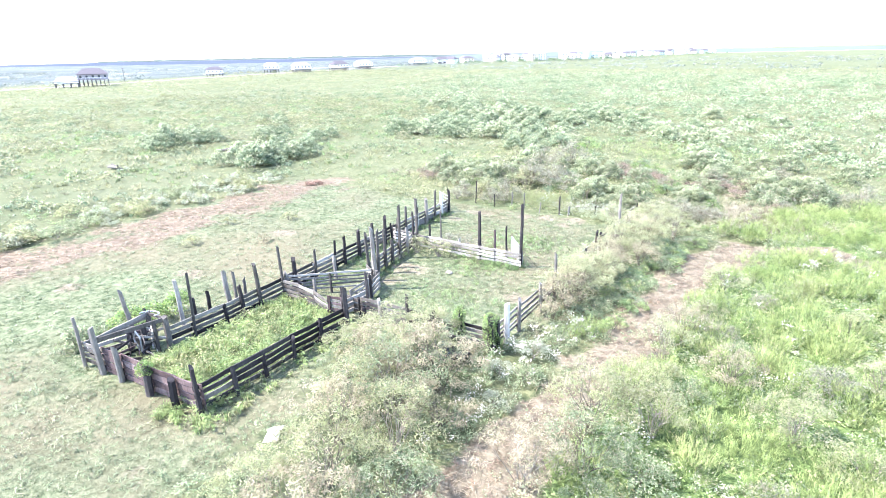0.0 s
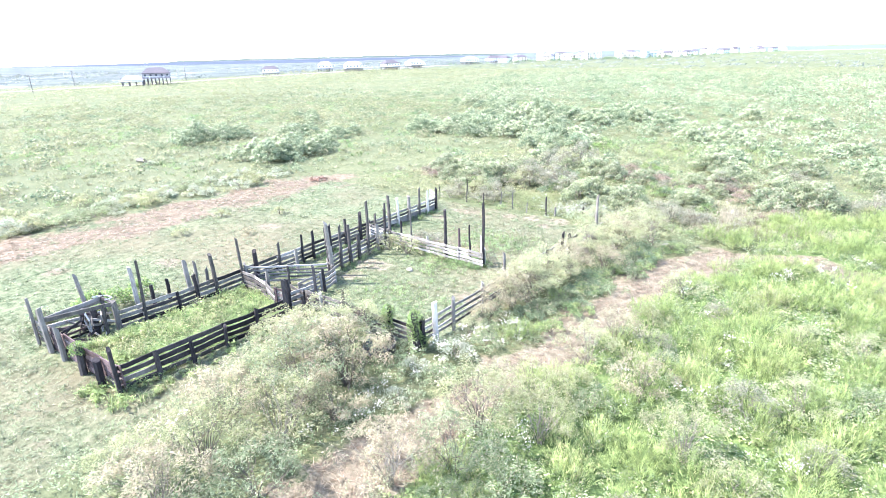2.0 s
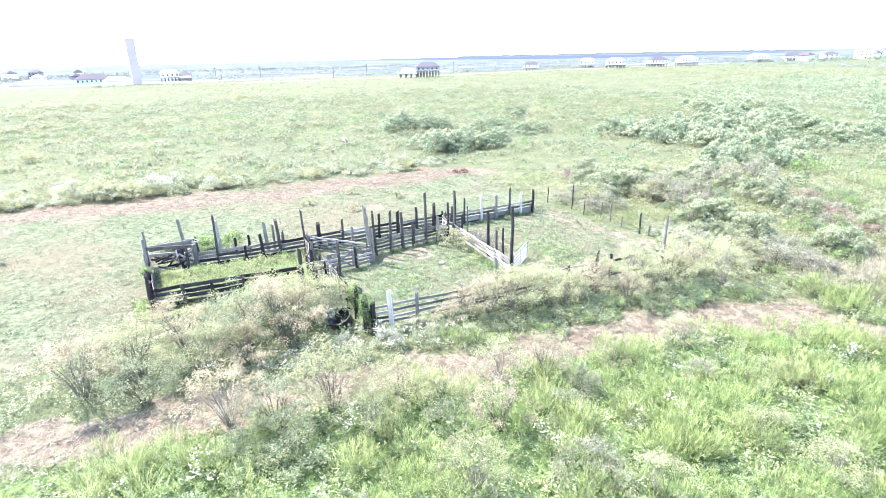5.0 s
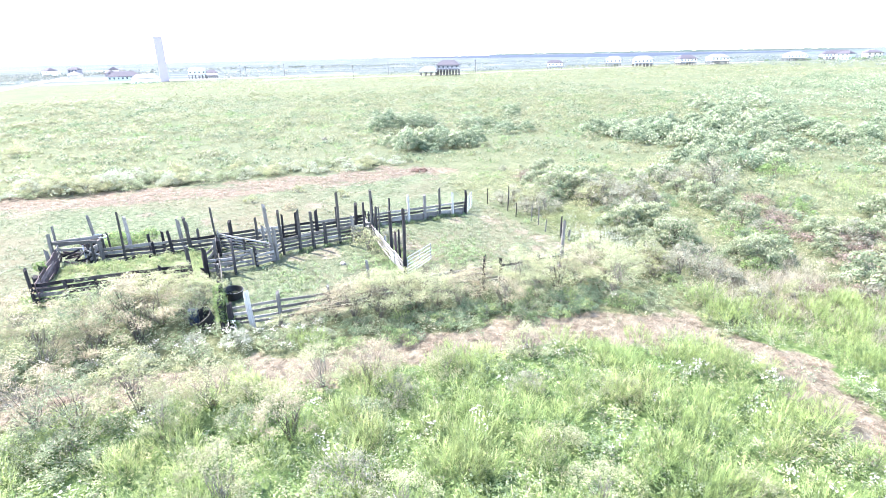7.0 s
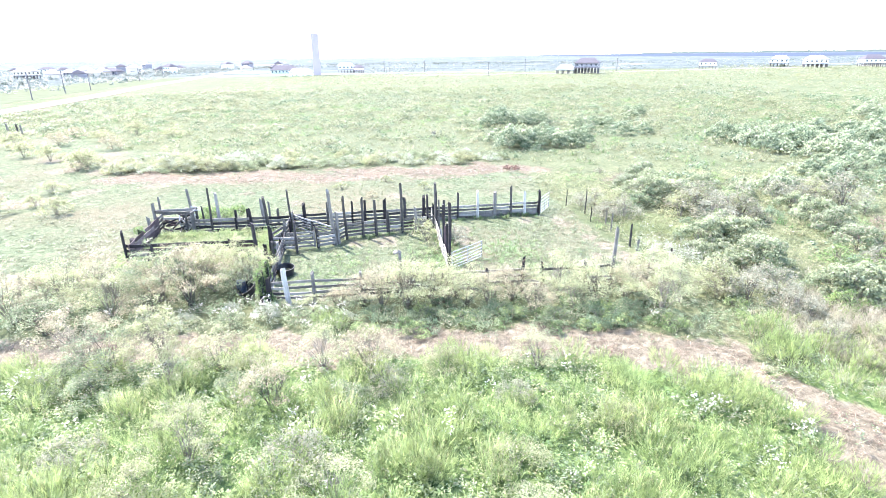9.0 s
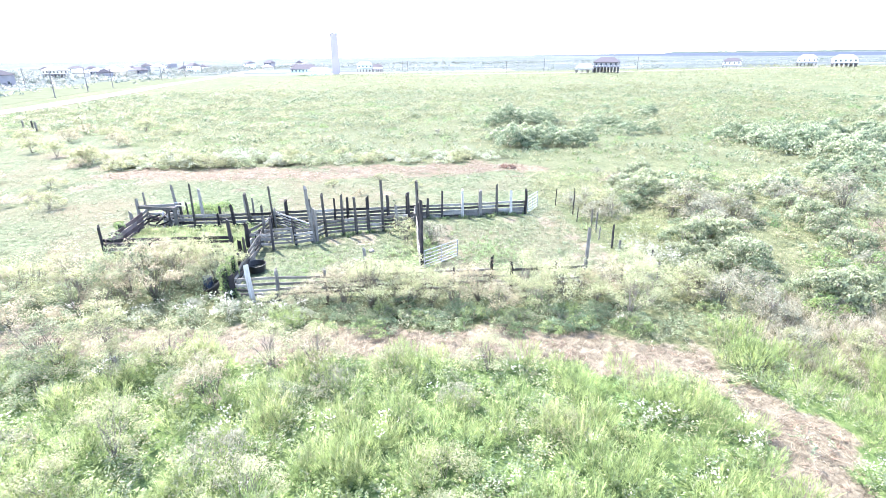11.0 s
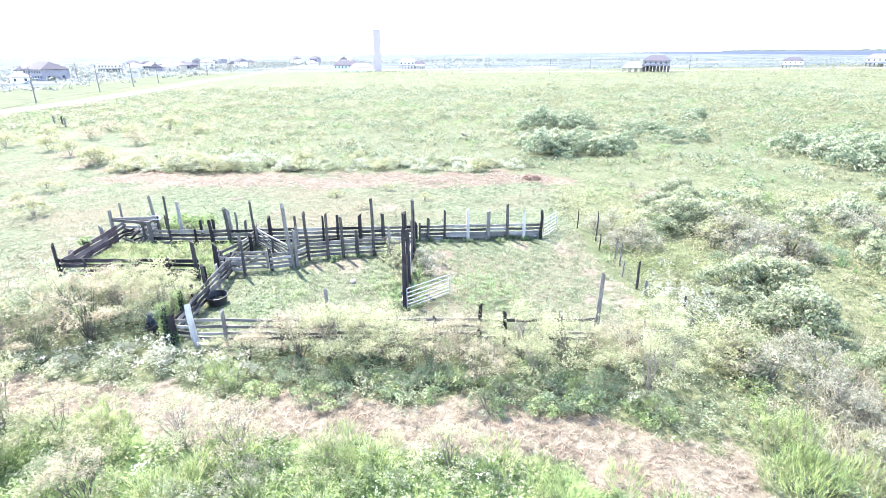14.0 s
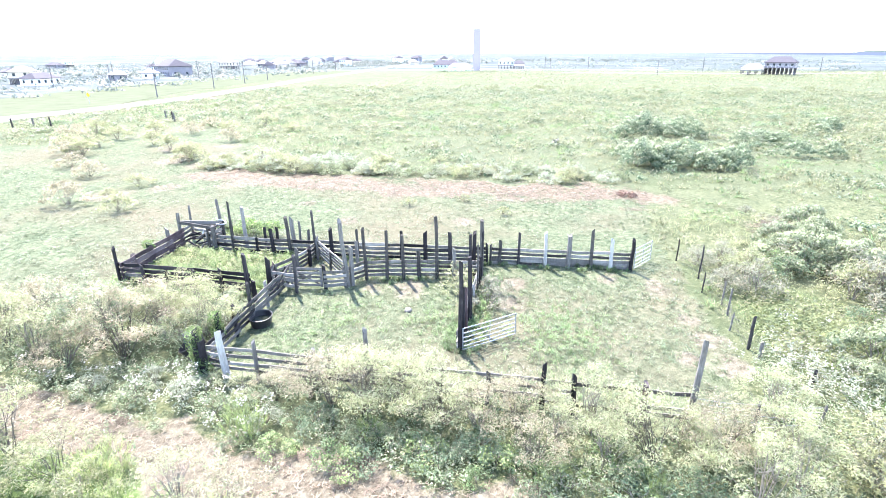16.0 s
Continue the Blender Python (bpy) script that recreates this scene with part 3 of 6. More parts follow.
def tube_gate(a, c, h, label, bars=6, lift=0.12):
    a, c = Vector((*a, 0)), Vector((*c, 0))
    root = thing("tube_gate", a, label, "gate")
    v = c - a
    for u in (0.0, 0.5, 1.0):
        bm = bmesh.new()
        tube(bm, [v * u + Vector((0, 0, lift)), v * u + Vector((0, 0, h))], 0.03 if u != 0.5 else 0.02)
        part("upright", bm, STEEL, root)
    for k in range(bars):
        z = lift + (h - lift) * (k / (bars - 1)) ** 1.15
        bm = bmesh.new()
        tube(bm, [Vector((0, 0, z)), v * 0.5 + Vector((0, 0, z - 0.015)), v + Vector((0, 0, z))], 0.028)
        part("bar", bm, STEEL, root)
    return root


tube_gate((-15.9, 33.6), (-18.05, 36.0), 1.28, "galvanised tubular steel gate standing open")
tube_gate((-28.65, 43.15), (-30.7, 44.5), 1.5, "pale tubular steel gate at the fence end")

# squeeze pen at the corner: top rails, hoop, headgate of scrap timber
pen = thing("cattle_squeeze", (-27.3, 9.9, 0), "grey timber squeeze pen with broken headgate", "cattle chute")
for p, q, w in (((0, 0, 1.85), (0.58, 3.25, 1.8), 0.22), ((0, 0, 1.9), (-0.9, 3.1, 1.8), 0.22), ((0.58, 3.25, 1.83), (-0.9, 3.1, 1.78), 0.16), ((-0.9, 3.1, 1.6), (-1.55, 0, 1.2), 0.18), ((-0.9, 3.1, 0.9), (-1.55, 0, 0.85), 0.2), ((-0.9, 3.1, 0.5), (-1.55, 0, 0.5), 0.2), ((0.5, 2.4, 0.5), (-0.9, 3.1, 0.6), 0.18), ((0.5, 2.4, 0.9), (-0.9, 3.0, 0.95), 0.18), ((0.5, 2.5, 1.25), (-0.9, 3.1, 1.3), 0.18)):
    bm = bmesh.new()
    beam(bm, p, q, w, 0.07, seed=seed())
    part("rail", bm, random.Random(seed()).choice([GY, GY, GY, PL]), pen)
for x, y, h, w, mat in ((-0.9, 3.1, 1.85, 0.24, GY), (0.45, 2.65, 1.75, 0.2, GY), (-0.1, 2.3, 1.6, 0.3, DK), (-0.6, 2.5, 1.5, 0.26, DK), (-1.1, 2.0, 1.3, 0.3, DK)):
    ob = part("post", post_shape(h, w, (0.05, 0.02), seed()), mat, pen)
    ob.location = (x, y, 0)
for k in range(22):
    r = random.Random(seed())
    bm = bmesh.new()
    x, y, z = r.uniform(-0.9, 0.35), r.uniform(0.8, 2.7), r.uniform(0.25, 1.25)
    a = r.uniform(0, 6.28)
    beam(bm, (x - 0.6 * math.cos(a), y - 0.6 * math.sin(a), z - 0.3), (x + 0.6 * math.cos(a), y + 0.6 * math.sin(a), z + r.uniform(-0.2, 0.3)), 0.13, 0.04, seed=seed())
    part("loose_plank", bm, r.choice([GY, PL, BR, DK]), pen)
bm = bmesh.new()
tube(bm, [(0.45 * math.cos(a) - 0.55, 3.05 + 0.45 * math.sin(a), 1.9 - 0.1 * math.sin(a)) for a in np.linspace(0, math.pi * 1.3, 10)], 0.04)
part("hoop", bm, STEEL, pen, "bent pale steel hoop")
bm = bmesh.new()
tube(bm, [(-0.2, 2.0, 0.3), (-0.35, 1.9, 1.0), (-0.1, 1.95, 1.45), (0.15, 2.0, 1.1), (0.05, 2.0, 0.3)], 0.045)
part("headgate_bar", bm, STEEL, pen, "pale bent headgate bar")

# free-standing old posts behind the back fence and in the pens
for x, y, h, w, mat, lx, ly in ((-28.85, 12.5, 3.2, 0.24, GY, -0.1, -0.3), (-28.15, 14.85, 3.1, 0.26, WH, 0, -0.1), (-28.9, 16.0, 1.35, 0.24, DK, 0, 0), (-28.9, 17.0, 1.4, 0.24, DK, 0, 0), (-28.95, 18.4, 2.2, 0.32, GY, 0, -0.15),
                                (-28.9, 18.9, 2.0, 0.2, GY, 0, 0), (-28.9, 19.6, 1.3, 0.22, GY, 0, 0), (-28.9, 13.3, 1.8, 0.16, GY, 0, -0.1), (-25.7, 24.6, 1.9, 0.24, GY, 0, 0), (-17.0, 20.6, 1.0, 0.2, GY, 0, 0), (-19.3, 20.5, 1.3, 0.3, DK, 0, 0)):
    tagged(part("old_post", post_shape(h, w, (lx, ly), seed()), mat, None), "old weathered timber post standing alone in grass", "post", "old posts").location = (x, y, 0)

# wire fence at the far side of the lawn
wire = thing("wire_fence", (-28, 46.6, 0), "old barbed-wire fence with thin crooked posts", "fence")
WP = [(-31, 46.3, 1.6, 0.09), (-27.9, 47.1, 2.3, 0.1), (-25.6, 46.8, 1.3, 0.09), (-24.0, 47.5, 1.5, 0.1), (-22.55, 47.45, 1.6, 0.11), (-20.8, 47.1, 1.0, 0.09), (-18.9, 47.45, 1.75, 0.17), (-18.1, 47.7, 0.85, 0.17), (-16.0, 49.2, 0.8, 0.14), (-12.5, 50.5, 1.2, 0.12)]
for x, y, h, w in WP:
    ob = part("post", post_shape(h, w, (random.Random(seed()).uniform(-0.1, 0.1), 0.03), seed()), random.Random(seed()).choice([GY, PL, DK]), wire)
    ob.location = (x + 28, y - 46.6, 0)
for z in (0.35, 0.7, 1.02):
    bm = bmesh.new()
    tube(bm, [(x + 28, y - 46.6, min(z, h * 0.9)) for x, y, h, w in WP], 0.006, 4)
    part("wire_strand", bm, WIRE, wire)


strand_fence = thing("wire_fence", (-12.0, 43.4, 0), "slack wire strands between old posts in weeds", "fence")
for x, y, h in ((-12.05, 45.6, 1.35), (-12.4, 48.0, 1.3)):
    ob = part("post", post_shape(h, 0.12, (0.04, 0.03), seed()), GY, strand_fence)
    ob.location = (x + 12.0, y - 43.4, 0)
for z in (0.5, 0.8, 1.1, 1.3):
    bm = bmesh.new()
    tube(bm, [(0, 0, z), (-0.03, 1.1, z - 0.06), (-0.05, 2.2, z), (-0.2, 3.4, z - 0.08), (-0.4, 4.6, z - 0.05)], 0.012, 4)
    part("wire_strand", bm, STEEL, strand_fence)


def tub(at, rx, ry, h, label, mat, tilt=0, water=True):
    """An open oval stock tub with a rolled rim and a wall of real thickness."""
    root = thing("stock_tub", at, label, "tub")
    root.rotation_euler = (radians(tilt), 0, radians(20))
    bm = bmesh.new()
    n = 28
    prof = [(0.86, 0.0), (0.93, h * 0.5), (1.0, h), (1.05, h + 0.01), (1.05, h + 0.05), (0.99, h + 0.06), (0.95, h), (0.88, h * 0.5), (0.82, 0.05)]
    rings = [[bm.verts.new((rx * s * math.cos(i * 2 * math.pi / n), ry * s * math.sin(i * 2 * math.pi / n), z)) for i in range(n)] for s, z in prof]
    for a, c in zip(rings, rings[1:]):
        for i in range(n):
            bm.faces.new((a[i], a[(i + 1) % n], c[(i + 1) % n], c[i]))
    bm.faces.new(rings[-1])
    bm.faces.new(rings[0][::-1])
    shell = part("tub_shell", bm, mat, root)
    if water:
        bm = bmesh.new()
        bm.faces.new([bm.verts.new((rx * 0.88 * math.cos(i * 2 * math.pi / n), ry * 0.88 * math.sin(i * 2 * math.pi / n), h * 0.45)) for i in range(n)])
        part("water", bm, WATER_IN_TUB, shell, "dark standing water")
    return root


tub((-16.75, 22.3, -0.05), 0.74, 0.6, 0.48, "round black rubber stock tub in the grass", RUBBER)
tub((-13.2, 20.9, 0.1), 0.75, 0.6, 0.6, "tilted black rubber tub in the weeds", RUBBER, 28, False)


def drum(at):
    root = thing("plastic_drum", at, "dark blue plastic drum among weeds", "drum")
    bm = bmesh.new()
    prof = [(0.26, 0), (0.29, 0.04), (0.29, 0.28), (0.305, 0.3), (0.29, 0.32), (0.29, 0.58), (0.305, 0.6), (0.29, 0.62), (0.29, 0.86), (0.25, 0.9), (0.23, 0.88)]
    n = 20
    rings = [[bm.verts.new((s * math.cos(i * 2 * math.pi / n), s * math.sin(i * 2 * math.pi / n), z)) for i in range(n)] for s, z in prof]
    for a, c in zip(rings, rings[1:]):
        for i in range(n):
            bm.faces.new((a[i], a[(i + 1) % n], c[(i + 1) % n], c[i]))
    bm.faces.new(rings[0][::-1])
    bm.faces.new(rings[-1])
    barrel = part("barrel", bm, BLUE_DRUM, root)
    bm = bmesh.new()
    tube(bm, [(0.13, 0.05, 0.87), (0.13, 0.05, 0.92)], 0.04, 10)
    part("bung", bm, RUBBER, barrel)


drum((-13.6, 20.2, 0.0))

# bent white sheet on the grass, pale boulder, brush heap
bm = bmesh.new()
g = [[bm.verts.new((x, y, 0.06 + 0.05 * math.sin(x * 3 + y) + 0.02 * (x * y))) for x in np.linspace(-0.32, 0.32, 6)] for y in np.linspace(-0.42, 0.42, 7)]
for a, c in zip(g, g[1:]):
    for i in range(5):
        bm.faces.new((a[i], a[i + 1], c[i + 1], c[i]))
bmesh.ops.solidify(bm, geom=bm.faces[:], thickness=0.012)
tagged(part("metal_sheet", bm, WHITE_SHEET, None), "bent white metal sheet lying on the grass", "metal sheet").matrix_world = pose(-16.22, 11.4, 0.04, 4, -6, 30)


def boulder(name, at, size, mat, label, category, sub=2, rough=0.2):
    bm = bmesh.new()
    bmesh.ops.create_icosphere(bm, subdivisions=sub, radius=1)
    for v in bm.verts:
        k = 1 + rough * noise.noise(v.co * 1.7 + Vector(at))
        v.co = Vector((v.co.x * size[0], v.co.y * size[1], max(v.co.z, -0.4) * size[2])) * k
    ob = part(name, bm, mat, None)
    ob.location = at
    return tagged(ob, label, category)


boulder("boulder", (-19.75, 29.8, 0.04), (0.27, 0.22, 0.17), ROCK, "pale limestone lump half sunk in grass", "rock")


# ---- plants: patterns of small quads, scattered with numpy ----
def blades(n, h, spread, width, droop, seed, up=0.75, plain=False):
    """A tuft of grass: n blades, bent ones of two quads or plain ones of one. Returns quads (m, 4, 3)."""
    r = np.random.default_rng(seed)
    out = []
    for _ in range(n):
        a, b = r.uniform(0, 6.283), r.uniform(0, 6.283)
        base = np.array([math.cos(b), math.sin(b), 0]) * spread * 0.45 * math.sqrt(r.uniform())
        d = np.array([math.cos(a), math.sin(a), 0])
        hh = h * r.uniform(0.55, 1.1)
        out_to = spread * r.uniform(0.25, 1.0)
        p1 = base + d * out_to * 0.35 + np.array([0, 0, hh * up])
        p2 = base + d * out_to * (1 + droop * 0.5) + np.array([0, 0, hh * (1 - droop * r.uniform(0.2, 0.9))])
        s = np.array([-d[1], d[0], 0]) * width
        if plain and r.uniform() < 0.7:
            p2[2] = max(p2[2], hh * 0.75)
            out.append([base - s, base + s, p2 + s * 0.3, p2 - s * 0.3])
            continue
        out.append([base - s, base + s, p1 + s * 0.8, p1 - s * 0.8])
        out.append([p1 - s * 0.8, p1 + s * 0.8, p2 + s * 0.15, p2 - s * 0.15])
    return np.array(out)


def leaves(centres, size, seed, flat=0.4, long=1.6):
    """Leaf quads of a size at the given centres, turned every way."""
    r = np.random.default_rng(seed)
    n = len(centres)
    u = r.normal(size=(n, 3)) * [1, 1, 1 - flat]
    u /= np.linalg.norm(u, axis=1)[:, None]
    v = np.cross(u, r.normal(size=(n, 3)))
    v /= np.linalg.norm(v, axis=1)[:, None]
    s = size * r.uniform(0.6, 1.25, (n, 1))
    a, b = u * s * long / 2, v * s / 2
    return np.stack([centres - a * 0.9, centres + b * 0.9 - a * 0.1, centres + a, centres - b * 0.9 + a * 0.1], 1)


def dome(n, rx, rz, seed, lumps=9, lump=0.4, fill=0.35, low=0.15):
    """Points on the outside of a lumpy low crown made of many small puffs."""
    r = np.random.default_rng(seed)
    c = []
    for _ in range(lumps):
        a, q = r.uniform(0, 6.283), math.sqrt(r.uniform(0, 1))
        z = rz * (1 - 0.75 * q * q) * r.uniform(0.6, 1.0)
        c.append((rx * q * 0.85 * math.cos(a), rx * q * 0.85 * math.sin(a), max(z, low * rz), rx * lump * r.uniform(0.6, 1.2)))
    c = np.array(c)
    k = r.integers(0, lumps, n)
    d = r.normal(size=(n, 3))
    d[:, 2] = np.abs(d[:, 2]) * 0.9 - 0.25
    d /= np.linalg.norm(d, axis=1)[:, None]
    rad = c[k, 3:4] * np.where(r.uniform(size=(n, 1)) < fill, r.uniform(0.3, 1, (n, 1)), r.uniform(0.85, 1.08, (n, 1)))
    p = c[k, :3] + d * rad * [1, 1, 0.8]
    p[:, 2] = np.maximum(p[:, 2], 0.03)
    return p


def puffs(lumps, per, rx, rz, lump, seed, size=0.3, low=0.12):
    """A billowing crown: round heads, each a shell of leaf sprays. Second array, 0 to 1: cream flowers at the tips,
    with bright tops and shaded undersides put into the tint.
    """
    r = np.random.default_rng(seed)
    out, lit_tip = [], []
    for k in range(lumps):
        a, q = 2.4 * k + r.uniform(-0.5, 0.5), math.sqrt((k + 0.5) / lumps)
        rad = rx * lump * r.uniform(0.65, 1.25)
        c = np.array([rx * q * math.cos(a), rx * q * math.sin(a), max(low * rz, rz * (1 - 0.8 * q * q) * r.uniform(0.65, 1.1))])
        d = r.normal(size=(per, 3))
        d[:, 2] = np.abs(d[:, 2]) * 1.1 - 0.35
        d /= np.linalg.norm(d, axis=1)[:, None]
        n = d + r.normal(size=(per, 3)) * 0.28
        n /= np.linalg.norm(n, axis=1)[:, None]
        u = np.cross(n, r.normal(size=(per, 3)))
        u /= np.linalg.norm(u, axis=1)[:, None]
        v = np.cross(n, u)
        p = c + d * rad * r.uniform(0.82, 1.08, (per, 1)) * [1, 1, 0.85]
        p[:, 2] = np.maximum(p[:, 2], 0.04)
        s = rad * size * r.uniform(0.55, 1.2, (per, 1))
        out.append(np.stack([p - u * s, p + v * s * 0.6, p + u * s, p - v * s * 0.6], 1))
        # upward sprays go pale, lower ones dark: light and shade within the tint
        lit_tip.append(np.clip(0.25 + 0.75 * d[:, 2] + 0.25 * (c[2] / rz - 0.5) + r.normal(0, 0.12, per), 0, 1))
    return np.concatenate(out), np.concatenate(lit_tip)


def weed(n, rx, h, size, seed):
    """A leafy herb: leaves up a few stems, thicker at the top."""
    r = np.random.default_rng(seed)
    stems = max(3, n // 9)
    a, q = r.uniform(0, 6.283, stems), rx * np.sqrt(r.uniform(0, 1, stems))
    top = np.stack([q * np.cos(a), q * np.sin(a), h * r.uniform(0.6, 1.1, stems)], -1)
    k = r.integers(0, stems, n)
    u = r.uniform(0.15, 1, n)[:, None] ** 0.7
    p = top[k] * [0.55, 0.55, 0] + (top[k] * u) * [0.45, 0.45, 1] + r.normal(size=(n, 3)) * [0.07, 0.07, 0.04]
    p[:, 2] = np.maximum(p[:, 2], 0.02)
    return leaves(p, size, seed + 1, 0.6, 2.2)


def scatter(name, mat, patterns, x, y, scale, label, category, tall=None, tint=None, kind="stuff", which=None):
    """Sets one of the patterns at each place, turned and sized, and joins all into one mesh."""
    n = len(x)
    r = np.random.default_rng(len(name) * 31 + n)
    z = height(x, y)
    turn = r.uniform(0, 6.283, n)
    tall = np.ones(n) if tall is None else tall
    tint = r.uniform(0, 1, n) if tint is None else np.clip(tint + r.normal(0, 0.18, n), 0, 1)
    which = r.integers(0, len(patterns), n) if which is None else which
    cos, tin = [], []
    for k, q in enumerate(patterns):
        q, lit_tip = q if isinstance(q, tuple) else (q, None)
        s = np.nonzero(which == k)[0]
        if not len(s):
            continue
        m = len(q) * 4
        p = q.reshape(1, m, 3) * np.stack([scale[s], scale[s], scale[s] * tall[s]], -1)[:, None, :]
        c, w = np.cos(turn[s])[:, None], np.sin(turn[s])[:, None]
        out = np.empty((len(s), m, 3), dtype=np.float32)
        out[..., 0] = p[..., 0] * c - p[..., 1] * w + x[s][:, None]
        out[..., 1] = p[..., 0] * w + p[..., 1] * c + y[s][:, None]
        out[..., 2] = p[..., 2] + z[s][:, None]
        cos.append(out.reshape(-1, 3))
        tin.append(np.repeat(tint[s], m) if lit_tip is None else np.clip(0.55 * np.repeat(lit_tip, 4)[None, :] + 0.36 * (tint[s][:, None] - 0.15), 0, 1).ravel())
    co = np.concatenate(cos)
    me = quad_mesh(name, co, np.arange(len(co)).reshape(-1, 4), mat, {"tint": np.concatenate(tin)})
    return tagged(new(name, me), label, category, kind=kind)


def spots(n, x0, x1, y0, y1, keep):
    """Random places in a rectangle, thinned by keep(x, y), a chance from 0 to 1."""
    x, y = rng.uniform(x0, x1, n), rng.uniform(y0, y1, n)
    k = rng.uniform(size=n) < keep(x, y)
    return x[k], y[k]


def cover(x, y):
    """The kinds of cover at numpy points, as weights 0 to 1."""
    lawn, dirt, track = lay(x, y)
    bare = np.maximum(track, dirt * 0.9)
    east = (x > from_track_x(y) + 1.2) & (y < 48)
    belt = (~east) & (lawn < 0.5) & (x > -20) & (y < 50)
    return lawn, bare, east, belt


def from_track_x(y):
    ys = [p[1] for p in TRACK[:11]]
    xs = [p[0] for p in TRACK[:11]]
    return np.interp(y, ys, xs)


# bright tall grass on the near side of the track
def keep_lime(x, y):
    lawn, bare, east, belt = cover(x, y)
    near = east | ((y > 45) & (x > -6) & (y < 58 + x) & (bare < 0.2))
    p = wave(x, y, 4.5, 21) * 0.6 + 0.45 + 0.35 * np.clip((x + 3) / 8, -0.6, 1)
    return np.where(near & (bare < 0.35), np.clip(p, 0.02, 1), 0)


def plume(stems, h, spread, seed, leaflets=9):
    """A rounded mound of feathery stems set with fine leaflets, with how near each piece is to the top: yellower tips,
    and lit tops over shaded bases put into the tint.
    """
    r = np.random.default_rng(seed)
    out, lit_tip = [], []
    for _ in range(stems):
        a, q = r.uniform(0, 6.283), math.sqrt(r.uniform())
        d = np.array([math.cos(a), math.sin(a), 0])
        base = d * spread * 0.5 * q
        hh = h * (1 - 0.45 * q * q) * r.uniform(0.8, 1.08)
        top = d * spread * 1.05 * q + np.array([r.normal(0, 0.04), r.normal(0, 0.04), hh])
        for _ in range(leaflets):
            u = r.uniform(0.25, 1.0) ** 0.8
            p = base + (top - base) * u
            b = r.uniform(0, 6.283)
            w = np.array([math.cos(b) * 0.4, math.sin(b) * 0.4, 0.9]) + 0.5 * q * d
            w *= r.uniform(0.12, 0.28) / np.linalg.norm(w)
            v = np.array([-math.sin(b), math.cos(b), 0]) * r.uniform(0.005, 0.009)
            out.append([p - v * 0.6, p + v * 0.6, p + w + v * 0.5, p + w - v * 0.5])
            # tint by height: yellower tips, plus painted shade towards the foot
            lit_tip.append(min(1, u * hh / h * 1.1 + r.uniform(-0.06, 0.1)))
    return np.array(out), np.clip(np.array(lit_tip), 0, 1)


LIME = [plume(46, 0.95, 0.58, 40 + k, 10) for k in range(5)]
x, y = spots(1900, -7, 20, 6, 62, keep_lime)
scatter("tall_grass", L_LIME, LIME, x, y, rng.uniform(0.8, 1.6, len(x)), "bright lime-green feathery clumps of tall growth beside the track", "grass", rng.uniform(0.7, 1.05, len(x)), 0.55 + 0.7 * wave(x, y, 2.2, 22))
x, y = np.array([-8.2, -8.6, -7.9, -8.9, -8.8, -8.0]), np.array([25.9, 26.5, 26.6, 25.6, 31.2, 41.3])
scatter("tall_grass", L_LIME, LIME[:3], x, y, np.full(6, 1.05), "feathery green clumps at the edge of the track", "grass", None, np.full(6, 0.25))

# grey-green weeds and white-flowering herbs
WEEDS = [weed(46, 0.55, 0.8, 0.062, 60 + k) for k in range(4)]


def keep_weed(x, y):
    lawn, bare, east, belt = cover(x, y)
    p = np.where(east, 0.5 - 0.4 * wave(x, y, 4.5, 21), np.where(belt, 0.62 + 0.3 * wave(x, y, 4, 23), 0))
    return np.where(bare < 0.4, np.clip(p, 0, 1), np.where(bare < 0.8, 0.12, 0.03))


x, y = spots(13000, -18, 20, -6, 52, keep_weed)
scatter("weeds", L_WEED, WEEDS, x, y, rng.uniform(0.45, 1.1, len(x)), "grey-green knee-high weeds in a dense mat", "weeds", rng.uniform(0.7, 1.2, len(x)), 0.45 + 0.5 * wave(x, y, 3.5, 24))


def heads(n, rx, h, seed):
    r = np.random.default_rng(seed)
    a, q = r.uniform(0, 6.283, n), rx * np.sqrt(r.uniform(0, 1, n))
    p = np.stack([q * np.cos(a), q * np.sin(a), h * r.uniform(0.8, 1.1, n)], -1)
    return leaves(p, 0.085, seed, 0.85, 1.1)


def keep_flower(x, y):
    lawn, bare, east, belt = cover(x, y)
    patch = np.clip(wave(x, y, 2.6, 31) * 2.2 - 1.15, 0, 1)
    strip_w = np.exp(-((x + 9.7) / 1.3) ** 2) * ((y > 16) & (y < 27))
    return np.where((bare < 0.3) & (east | belt), np.clip(patch * np.where(east, 0.8, 0.15) + 0.5 * strip_w, 0, 1), 0)


x, y = spots(5200, -14, 20, 8, 52, keep_flower)
scatter("white_flowers", L_FLOWER, [heads(20, 0.3, 0.95, 80 + k) for k in range(3)], x, y, rng.uniform(0.6, 1.1, len(x)), "heads of small white flowers over the weeds", "flowers", rng.uniform(0.75, 1.1, len(x)))


x, y = spots(8200, -10, 20, 8, 50, lambda x, y: np.where(cover(x, y)[2] & (cover(x, y)[1] < 0.5), 0.8, 0))
scatter("low_herbs", L_PEN, [weed(22, 0.45, 0.3, 0.072, 66 + k) for k in range(3)], x, y, rng.uniform(0.7, 1.3, len(x)), "low herbs carpeting the soil between grass tufts", "herbs", None, 0.4 + 0.5 * wave(x, y, 3, 25))

